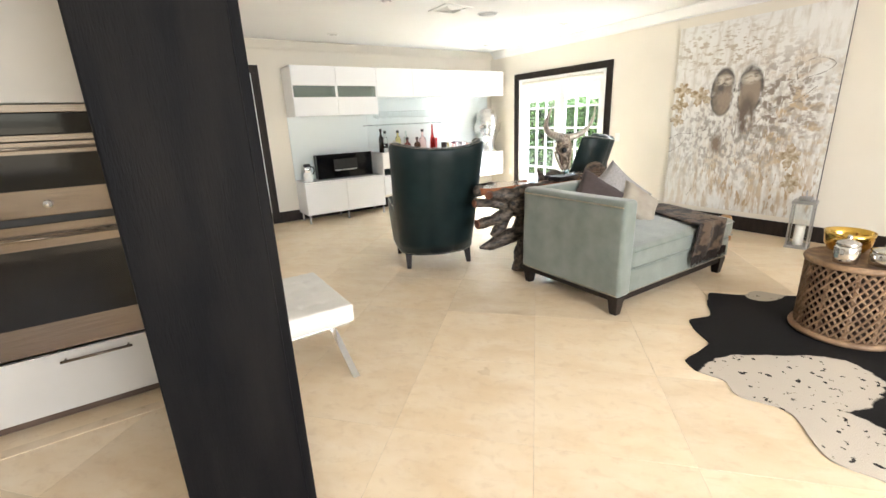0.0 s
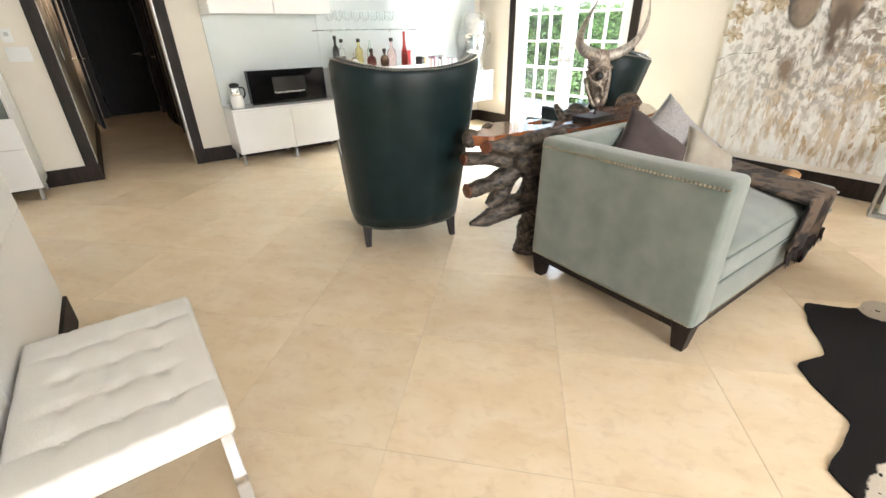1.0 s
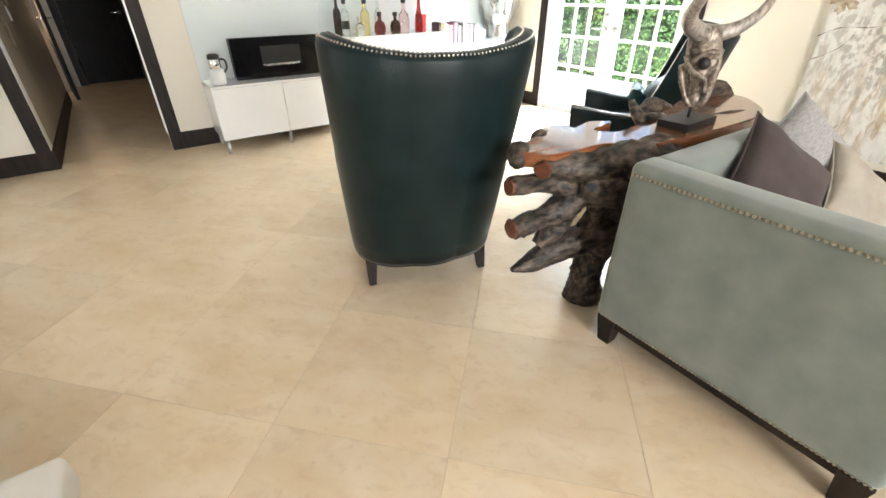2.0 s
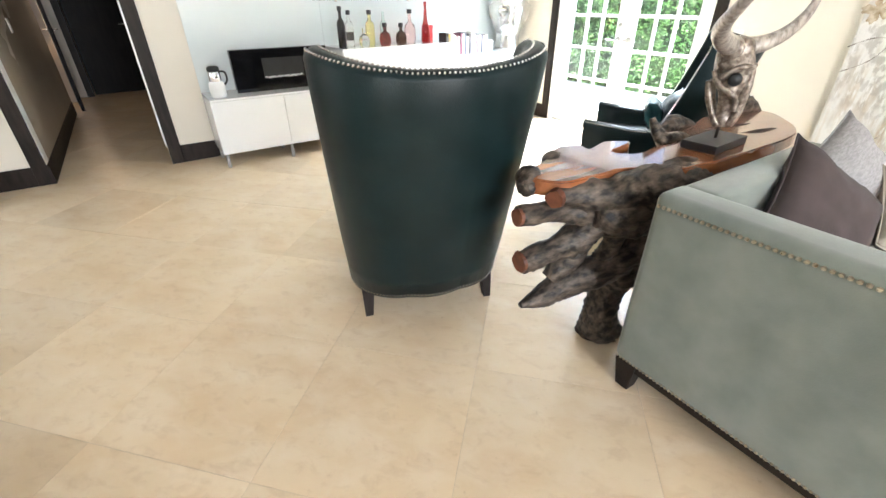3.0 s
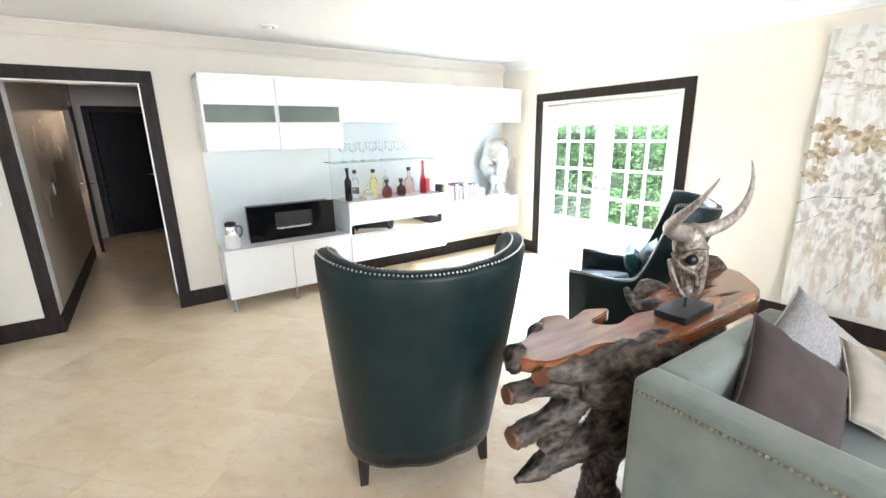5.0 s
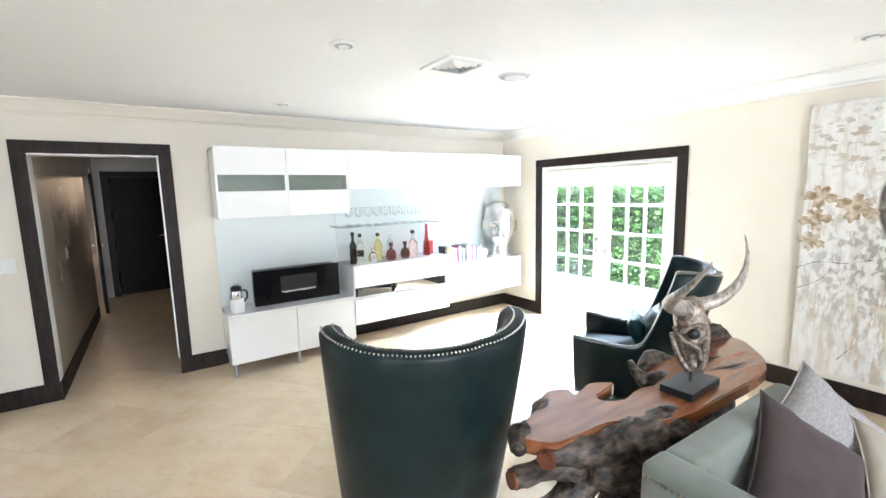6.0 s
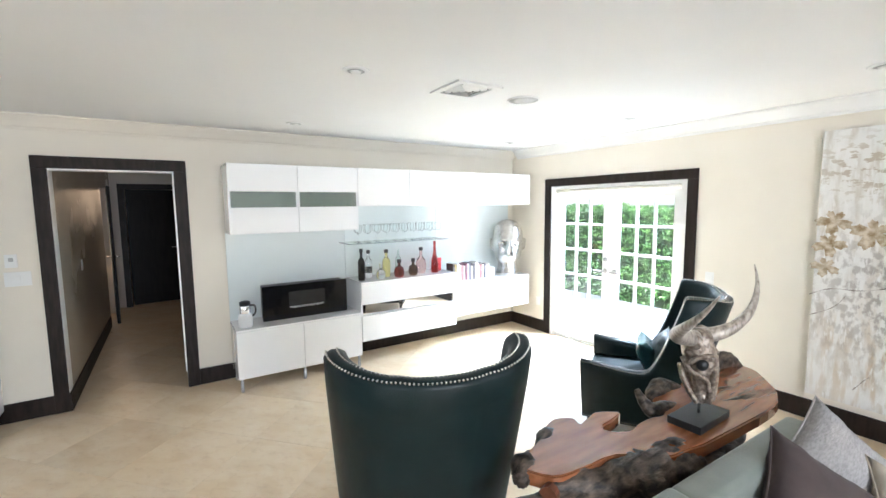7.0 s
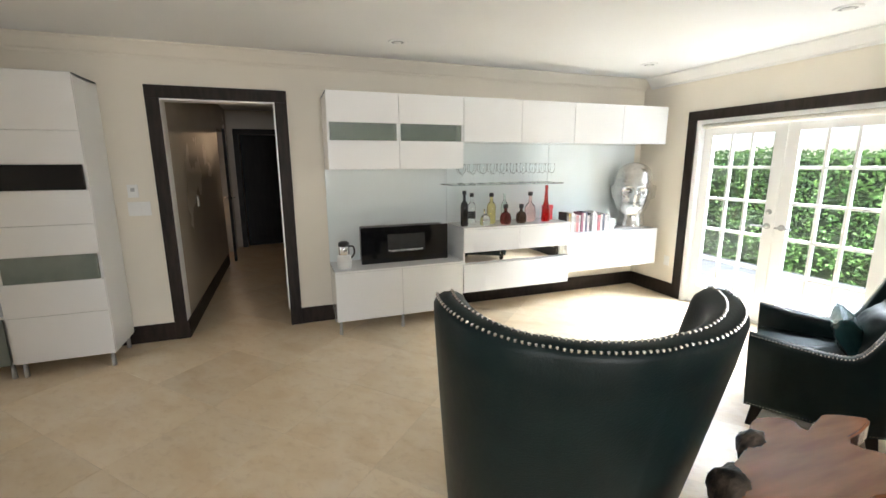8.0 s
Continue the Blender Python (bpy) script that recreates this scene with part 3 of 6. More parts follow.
# glossy glass panels on the wall behind the units
bp_ = thing("back_panel", "pale back-painted glass panel fixed on the wall", "wall panel", "glass wall panels")
part("sheet", boxed(1.8, 2.995, 6.438, 6.456, 0.56, 1.47, bevel=0.001, seg=1), GLASS_PANEL, bp_)
bp2 = thing("back_panel", "pale back-painted glass panel fixed on the wall", "wall panel", "glass wall panels")
part("sheet", boxed(2.998, 4.196, 6.438, 6.456, 0.87, 1.71, bevel=0.001, seg=1), GLASS_PANEL, bp2)
bp3 = thing("back_panel", "pale back-painted glass panel fixed on the wall", "wall panel", "glass wall panels")
part("sheet", boxed(4.199, 5.4, 6.438, 6.456, 0.74, 1.71, bevel=0.001, seg=1), GLASS_PANEL, bp3)

# tall unit beside the hallway
tall = unit("tall_cabinet", -0.44, 0.155, 6.0, 0.115, 2.12,
            [(1.74, 2.12, 0, 0.595, "door"), (1.515, 1.74, 0, 0.595, "door"), (1.34, 1.515, 0.02, 0.575, BLACK_GLASS), (1.10, 1.34, 0, 0.595, "door"), (0.885, 1.10, 0, 0.595, "door"),
             (0.70, 0.885, 0.02, 0.575, "glass"), (0.455, 0.70, 0, 0.595, "door"), (0.115, 0.455, 0, 0.595, "door")],
            "tall white gloss cabinet with two dark glass strips", legs=[(0.56, -0.39), (0.03, -0.39), (0.56, -0.05), (0.03, -0.05)])
low = unit("tall_cabinet", -1.04, -0.443, 6.0, 0.115, 2.12, [(1.74, 2.12, 0, 0.595, "door"), (1.515, 1.74, 0, 0.595, "door"), (1.34, 1.515, 0.02, 0.575, BLACK_GLASS), (0.885, 1.34, 0, 0.595, "door"), (0.115, 0.455, 0.02, 0.575, "glass")],
           "tall white gloss cabinet with an open shelf", legs=[(0.56, -0.39), (0.03, -0.39), (0.56, -0.05), (0.03, -0.05)])
part("shelf", boxed(0.018, 0.577, -0.41, -0.012, 0.455, 0.473), GLOSS_WHITE, low)
part("shelf", boxed(0.018, 0.577, -0.41, -0.012, 0.87, 0.888), GLOSS_WHITE, low)

# electric fireplace
fp = thing("electric_fireplace", "black glass electric fireplace standing on the low cabinet", "fireplace", m=pose(2.065, 6.2, 0.586))
part("body", boxed(0.02, 0.83, 0.012, 0.19, 0, 0.335, bevel=0.004), BLACK, fp)
bm = bmesh.new()
box(bm, 0, 0.25, 0, 0.012, 0.0, 0.345)
box(bm, 0.62, 0.85, 0, 0.012, 0.0, 0.345)
box(bm, 0.25, 0.62, 0, 0.012, 0.0, 0.10)
box(bm, 0.25, 0.62, 0, 0.012, 0.27, 0.345)
part("front_glass", bm, BLACK_GLASS, fp)
part("fire_window", boxed(0.245, 0.625, 0.0125, 0.016, 0.095, 0.275), surface("smoked_fire_window", (0.010, 0.010, 0.010), (0.018, 0.018, 0.018), 0.35, scale=4, spec=0.15), fp, "smoked glass fire window")
rnd = random.Random(8)
PEBBLE = surface("white_pebble", (0.7, 0.7, 0.68), (0.8, 0.8, 0.78), 0.4, scale=20)
for k in range(26):
    bm = bmesh.new()
    bmesh.ops.create_icosphere(bm, subdivisions=1, radius=rnd.uniform(0.007, 0.012), matrix=Matrix.Translation((0.265 + 0.013 * k, 0.008, 0.108 + rnd.uniform(-0.003, 0.008))))
    part("pebble", bm, PEBBLE, fp, soft=True)

# thermos jug on the low cabinet
jug = thing("vacuum_jug", "white and chrome vacuum jug with a black lid", "jug", m=pose(1.90, 6.13, 0.586))
part("body", lathe([(0.055, 0), (0.062, 0.01), (0.064, 0.08), (0.058, 0.115), (0.046, 0.125)], 24), PLASTIC, jug, soft=True)
part("collar", lathe([(0.045, 0.125), (0.047, 0.13), (0.047, 0.20), (0.044, 0.205)], 24), CHROME, jug, "chrome collar", soft=True)
part("lid", lathe([(0.044, 0.205), (0.048, 0.208), (0.048, 0.235), (0.03, 0.245)], 24), BLACK, jug, "black lid", soft=True)
part("handle", tube(bmesh.new(), smooth_path([(0.046, 0, 0.2), (0.085, 0, 0.19), (0.09, 0, 0.13), (0.06, 0, 0.09)], 4), [0.008] * 13, 8), BLACK, jug, "black handle", soft=True)

# glass shelf and stemware
shelf = thing("glass_shelf", "green-edged glass shelf fixed on the back panel", "shelf")
part("sheet", boxed(2.93, 4.17, 6.10, 6.437, 1.297, 1.307, bevel=0.001, seg=1), PALE_GREEN, shelf).visible_shadow = False
for x in (3.15, 3.95):
    part("bracket", boxed(x - 0.012, x + 0.012, 6.40, 6.4375, 1.285, 1.2968), CHROME, shelf)
prof = [(0.032, 0), (0.033, 0.002), (0.006, 0.006), (0.004, 0.012), (0.004, 0.085), (0.012, 0.095), (0.030, 0.115), (0.037, 0.14), (0.036, 0.17), (0.031, 0.195), (0.030, 0.195), (0.035, 0.165), (0.034, 0.14), (0.024, 0.113), (0.004, 0.099)]
g0 = thing("wine_glass", "clear stemmed wine glass on the glass shelf", "glass", "stemware on the shelf", m=pose(3.06, 6.18, 1.3075))
STEM = glass("thin_stemware_glass", (0.99, 1.0, 1.0))
STEM.node_tree.nodes["Principled BSDF"].inputs["IOR"].default_value = 1.12
part("bowl", lathe(prof, 14), STEM, g0, soft=True).visible_shadow = False
for k in range(1, 20):
    copy_thing(g0, pose(3.06 + 0.112 * (k % 10) + 0.03 * (k // 10), 6.18 + 0.12 * (k // 10), 1.3075))

# more stemware behind the tinted strips of the wall cabinets
for k in range(10):
    copy_thing(g0, pose(1.91 + 0.095 * (k % 5) + 0.6 * (k // 5), 6.078, 1.7005))

# bottles on the bar


def bottle(name, x, y, z, prof, material, label, cap=None, tag=None):
    t = thing(name, label, "bottle", "bottles on the bar", m=pose(x, y, z, 0, 0, random.uniform(0, 360)))
    part("bottle_body", lathe(prof, 20), material, t, soft=True)
    h = prof[-1][1]
    r = prof[-1][0]
    if cap:
        part("cap", lathe([(r + 0.003, h - 0.03), (r + 0.004, h - 0.028), (r + 0.004, h + 0.006), (r, h + 0.008)], 16), cap, t, soft=True)
    if tag:
        rr = max(p[0] for p in prof) + 0.0008
        bm = bmesh.new()
        a0, z0, z1 = -1.2, tag[1], tag[2]
        q = [[bm.verts.new((rr * math.sin(a0 + 0.3 * i - 2.4), -rr * math.cos(a0 + 0.3 * i - 2.4), zz)) for i in range(9)] for zz in (z0, z1)]
        for i in range(8):
            bm.faces.new((q[0][i], q[0][i + 1], q[1][i + 1], q[1][i]))
        part("label_band", bm, tag[0], t, "printed paper band", soft=True)
    return t


def wine(h, r):
    return [(r * 0.9, 0), (r, 0.008), (r, h * 0.58), (r * 0.85, h * 0.66), (r * 0.38, h * 0.74), (r * 0.36, h * 0.95), (r * 0.42, h * 0.96), (r * 0.42, h)]


def squat(h, r):
    return [(r * 0.8, 0), (r, h * 0.1), (r * 1.02, h * 0.35), (r * 0.85, h * 0.55), (r * 0.3, h * 0.66), (r * 0.28, h * 0.9), (r * 0.36, h * 0.92), (r * 0.36, h)]


PAPER = surface("cream_label_paper", (0.72, 0.66, 0.56), (0.78, 0.72, 0.62), 0.7, scale=60)
REDWINE, AMBER, YELLOWG, BROWNG, PINKG, REDG = glass("near_black_wine_glass", (0.02, 0.015, 0.012)), glass("red_brown_glass", (0.30, 0.05, 0.04)), glass("pale_yellow_glass", (0.93, 0.83, 0.38)), glass("dark_brown_glass", (0.14, 0.06, 0.03)), glass("pale_pink_glass", (0.93, 0.70, 0.66)), glass("deep_red_glass", (0.55, 0.04, 0.03))
BZ = 0.9065
bottle("wine_bottle", 3.06, 6.12, BZ, wine(0.335, 0.037), REDWINE, "dark red wine bottle with a cream paper band", BLACK, (PAPER, 0.06, 0.15))
bottle("spirit_bottle", 3.20, 6.26, BZ, wine(0.30, 0.040), CLEAR, "clear spirit bottle with a black band", BLACK, (BLACK, 0.05, 0.12))
bottle("spirit_bottle", 3.28, 6.11, BZ, squat(0.16, 0.050), CLEAR, "small round clear decanter bottle")
bottle("spirit_bottle", 3.39, 6.20, BZ, wine(0.30, 0.045), YELLOWG, "clear bottle of pale yellow liqueur with a black cap", BLACK)
bottle("spirit_bottle", 3.50, 6.10, BZ, squat(0.19, 0.056), AMBER, "squat bottle of red-brown liqueur", BLACK)
bottle("spirit_bottle", 3.58, 6.28, BZ, wine(0.29, 0.036), PALE_GREEN, "slim pale green glass bottle")
bottle("spirit_bottle", 3.69, 6.12, BZ, squat(0.185, 0.053), BROWNG, "squat dark brown bottle with a black stopper", BLACK)
bottle("spirit_bottle", 3.84, 6.20, BZ, squat(0.30, 0.058), PINKG, "round bottle of pale pink spirit with a tall neck", BLACK)
bottle("spirit_bottle", 4.00, 6.15, BZ, [(0.040, 0), (0.046, 0.01), (0.042, 0.12), (0.020, 0.22), (0.014, 0.33), (0.017, 0.335), (0.017, 0.375)], REDG, "tall tapering deep red bottle")
rb = thing("gift_box", "small red cardboard gift box beside the bottles", "box", m=pose(4.08, 6.24, BZ, 0, 0, 8))
RED = surface("red_card", (0.50, 0.02, 0.025), (0.58, 0.04, 0.04), 0.4, scale=20)
part("box_body", boxed(-0.05, 0.05, -0.03, 0.03, 0, 0.155, bevel=0.003), RED, rb)
part("lid", boxed(-0.053, 0.053, -0.033, 0.033, 0.12, 0.158, bevel=0.002), RED, rb)

# books on the side cabinet
BOOKS = [(0.05, 0.04, 0.035), (0.62, 0.45, 0.12), (0.78, 0.76, 0.72), (0.55, 0.50, 0.45), (0.60, 0.25, 0.25), (0.80, 0.79, 0.76), (0.30, 0.12, 0.16), (0.70, 0.67, 0.62), (0.10, 0.10, 0.14), (0.62, 0.55, 0.52), (0.14, 0.13, 0.13), (0.76, 0.74, 0.72), (0.42, 0.40, 0.40), (0.82, 0.81, 0.80), (0.55, 0.20, 0.20), (0.74, 0.70, 0.64), (0.12, 0.12, 0.15), (0.70, 0.60, 0.55), (0.50, 0.48, 0.45)]
PAGES = surface("book_pages", (0.72, 0.68, 0.58), (0.78, 0.74, 0.64), 0.9, scale=8, stretch=(60, 1, 1))
bx = 4.235
for k, col in enumerate(BOOKS):
    wth, hgt = random.uniform(0.020, 0.036), random.uniform(0.17, 0.215)
    b = thing("book", "upright book with a %s spine" % ("black" if max(col) < 0.16 else "mustard" if k == 1 else "red" if col[0] > 2 * col[1] else "pale" if col[0] > 0.65 else "grey"), "book", "books on the side cabinet", m=pose(bx, 6.10 + random.uniform(0, 0.015), 0.7715, 0, 0, 0))
    cov = surface("book_cover", col, tuple(c * 0.85 for c in col), 0.5, scale=15)
    bm = bmesh.new()
    box(bm, 0, wth, 0, 0.004, 0, hgt)
    box(bm, 0, 0.002, 0.004, 0.145, 0, hgt)
    box(bm, wth - 0.002, wth, 0.004, 0.145, 0, hgt)
    part("cover", bm, cov, b)
    part("pages", boxed(0.0025, wth - 0.0025, 0.0045, 0.14, 0.003, hgt - 0.004), PAGES, b)
    part("spine_band", boxed(0.003, wth - 0.003, -0.001, 0.0002, hgt * 0.55, hgt * 0.85), surface("spine_print", tuple(0.5 * c + 0.12 for c in col), None, 0.6), b)
    bx += wth + 0.002
mug = thing("mug", "plain white ceramic mug beside the books", "mug", m=pose(bx + 0.06, 6.16, 0.7715))
part("cup", lathe([(0.036, 0), (0.04, 0.005), (0.042, 0.12), (0.039, 0.12), (0.037, 0.01), (0.0, 0.008)], 20), PLASTIC, mug, soft=True)
part("handle", tube(bmesh.new(), smooth_path([(0.04, 0, 0.1), (0.07, 0, 0.095), (0.072, 0, 0.04), (0.04, 0, 0.03)], 4), [0.006] * 13, 8), PLASTIC, mug, soft=True)

# silver head sculpture: one plain form
SILVER = surface("silver_leaf", (0.50, 0.49, 0.47), (0.68, 0.67, 0.64), 0.24, metal=1.0, scale=9, bump=0.12, bump_scale=30)


def head_statue():
    bm = bmesh.new()
    rows = []
    prof = smooth_path([(0.125, 0.0), (0.132, 0.03), (0.118, 0.10), (0.115, 0.17), (0.140, 0.22), (0.165, 0.32), (0.175, 0.44), (0.172, 0.54), (0.150, 0.64), (0.105, 0.70), (0.05, 0.728), (0.004, 0.735)], 6)
    seg = 64
    for r, z in prof:
        ring = []
        for k in range(seg):
            a = 2 * math.pi * k / seg
            x, y = math.cos(a), math.sin(a)
            rr = r
            front = max(0.0, -y)
            if z > 0.2:
                nose = math.exp(-(x / 0.14) ** 2) * front * math.exp(-((z - 0.38) / 0.085) ** 2)
                lips = math.exp(-(x / 0.28) ** 2) * front * math.exp(-((z - 0.275) / 0.018) ** 2)
                brow = math.exp(-((abs(x) - 0.35) / 0.25) ** 2) * front * math.exp(-((z - 0.475) / 0.02) ** 2)
                eye = math.exp(-((abs(x) - 0.38) / 0.16) ** 2) * front * math.exp(-((z - 0.425) / 0.025) ** 2)
                ear = math.exp(-((abs(x) - 1) / 0.03) ** 2) * (1 if 0.33 < z < 0.49 else 0)
                rr += 0.085 * nose + 0.036 * lips + 0.034 * brow - 0.045 * eye + 0.030 * ear
            ring.append(bm.verts.new((rr * x * 1.16, rr * y * 1.12, z)))
        rows.append(ring)
    for r0, r1 in zip(rows, rows[1:]):
        for k in range(seg):
            bm.faces.new((r0[k], r0[(k + 1) % seg], r1[(k + 1) % seg], r1[k]))
    bm.faces.new(rows[0][::-1])
    bm.faces.new(rows[-1])
    o = part("head_sculpture", bm, SILVER, soft=True)
    o.matrix_world = pose(5.19, 6.20, 0.771, 0, 0, -37)
    tagged(o, "large silver sculpted head standing on the side cabinet", "sculpture")


head_statue()

# ---- wall plates and ceiling fittings ----


def plate(name, m, w, h, label, category, knob=True):
    t = thing(name, label, category, m=m)
    part("cover_plate", boxed(-w / 2, w / 2, -0.007, -0.0005, -h / 2, h / 2, bevel=0.002), PLASTIC, t)
    if knob:
        part("rocker", boxed(-0.014, 0.014, -0.011, -0.0072, -0.028, 0.028, bevel=0.001), PLASTIC, t)


plate("thermostat", pose(0.285, NY, 1.30), 0.075, 0.105, "small white thermostat on the cream wall", "thermostat", False)
part("display", boxed(-0.014, 0.014, -0.009, -0.0072, -0.005, 0.025), GREY_METAL, bpy.data.objects["thermostat"], "grey display")
plate("light_switch", pose(0.315, NY, 1.155), 0.16, 0.115, "wide white switch plate below the thermostat", "switch")
plate("light_switch", pose(EX, 3.77, 1.01, 0, 0, 90) @ pose(0, 0, 0, 0, 0, 180), 0.075, 0.115, "white switch plate beside the garden doors", "switch")
plate("wall_outlet", pose(EX, 5.93, 0.40, 0, 0, 270), 0.07, 0.11, "white wall outlet near the corner", "outlet")
plate("light_switch", pose(0.553, 7.6, 1.12, 0, 0, 90), 0.075, 0.115, "white switch plate on the hallway wall", "switch")


def downlight(x, y):
    t = thing("downlight", "recessed ceiling downlight with a white ring, switched off", "ceiling light", "recessed downlights", m=pose(x, y, CZ))
    bm = bmesh.new()
    prof = [(0.048, -0.001), (0.052, -0.008), (0.072, -0.007), (0.076, -0.0005)]
    part("ring", lathe(prof[::-1], 28, bm), WHITE_TRIM, t, soft=True)
    part("baffle", lathe([(0.0475, -0.0085), (0.040, -0.0086)], 24), GREY_METAL, t, "grey inner baffle")
    part("bulb", lathe([(0.030, -0.009), (0.026, -0.016), (0.012, -0.019)], 18), PLASTIC, t, soft=True)


for x, y in ((2.26, 4.10), (2.35, 5.79), (4.79, 4.15), (4.70, 2.55), (4.85, 5.77), (2.6, 1.6), (4.6, 0.6)):
    downlight(x, y)

vent = thing("ceiling_vent", "square white ceiling air vent with angled slats", "vent", m=pose(3.01, 4.12, CZ, 0, 0, 0))
bm = bmesh.new()
for a, b, c, d in ((-0.17, 0.17, -0.17, -0.12), (-0.17, 0.17, 0.12, 0.17), (-0.17, -0.12, -0.12, 0.12), (0.12, 0.17, -0.12, 0.12)):
    box(bm, a, b, c, d, -0.012, -0.0005, bevel=0.002, seg=1)
part("frame", bm, WHITE_TRIM, vent)
# no duct behind: its darkness is this flat black sheet
part("backing", boxed(-0.12, 0.12, -0.12, 0.12, -0.002, -0.0008), BLACK, vent, "black sheet standing in for the unlit duct")
for k in range(3):
    for s in range(4):
        q = 0.03 + 0.032 * k
        m = Matrix.Rotation(s * math.pi / 2, 4, "Z")
        bm = bmesh.new()
        bmesh.ops.create_cube(bm, size=1, matrix=m @ pose(0, q, -0.010, 40) @ Matrix.Diagonal((2 * q, 0.026, 0.002, 1)))
        part("slat", bm, WHITE_TRIM, vent)
spk = thing("ceiling_speaker", "round flush white ceiling speaker grille", "speaker", m=pose(3.52, 4.13, CZ))
part("rim", lathe([(0.115, -0.0005), (0.113, -0.008), (0.104, -0.009), (0.102, -0.006)], 36), WHITE_TRIM, spk, soft=True)
part("grille", lathe([(0.101, -0.0065), (0.05, -0.008), (0.001, -0.0085)], 36), surface("speaker_mesh", (0.55, 0.55, 0.55), (0.62, 0.62, 0.62), 0.7, scale=200, bump=0.4, bump_scale=400), spk, soft=True)

# ---- armchairs ----


def mix(a, b, t):
    return a + (b - a) * t


def ease(t):
    t = min(1, max(0, t))
    return t * t * (3 - 2 * t)


def arm_t(k):
    """Places of the samples along the arm, close together where the wing drops."""
    return (0, 0.02, 0.04, 0.055, 0.07, 0.085, 0.10, 0.12, 0.145, 0.18, 0.23, 0.30, 0.42, 0.68, 1.0)[k]


def chair_outline(z):
    """Right half of the shell's plan at height z: from the back's middle to the arm's front."""
    v = min(1.0, max(0.0, (z - 0.16) / 0.94))
    w, yb, yf, r = mix(0.352, 0.412, v ** 0.8), mix(-0.392, -0.632, v), mix(0.31, 0.33, min(1, v * 2)), mix(0.24, 0.26, v)
    pts = []
    for k in range(7):
        t = k / 7
        pts.append(((w - r) * t, yb + 0.025 * t * t))
    for k in range(9):
        a = math.pi / 2 * k / 9
        pts.append((w - r + r * math.sin(a), yb + 0.025 + r - r * math.cos(a)))
    y0 = yb + 0.025 + r
    for k in range(15):
        t = arm_t(k)
        pts.append((w + 0.015 * t - 0.02 * t * t, mix(y0, yf, t)))
    return pts


def chair_top(i):
    """Height of the shell's edge at sample i of the outline."""
    if i < 16:
        return mix(1.112, 1.165, ease(max(0, i - 5) / 11))
    t = arm_t(i - 16)
    if t < 0.05:
        return 1.165 - 0.02 * (t / 0.05) ** 2
    if t < 0.42:
        u = (t - 0.05) / 0.37
        return mix(0.572, 1.145, (1 - u) ** 6.5)
    return mix(0.572, 0.605, ease((t - 0.42) / 0.58))


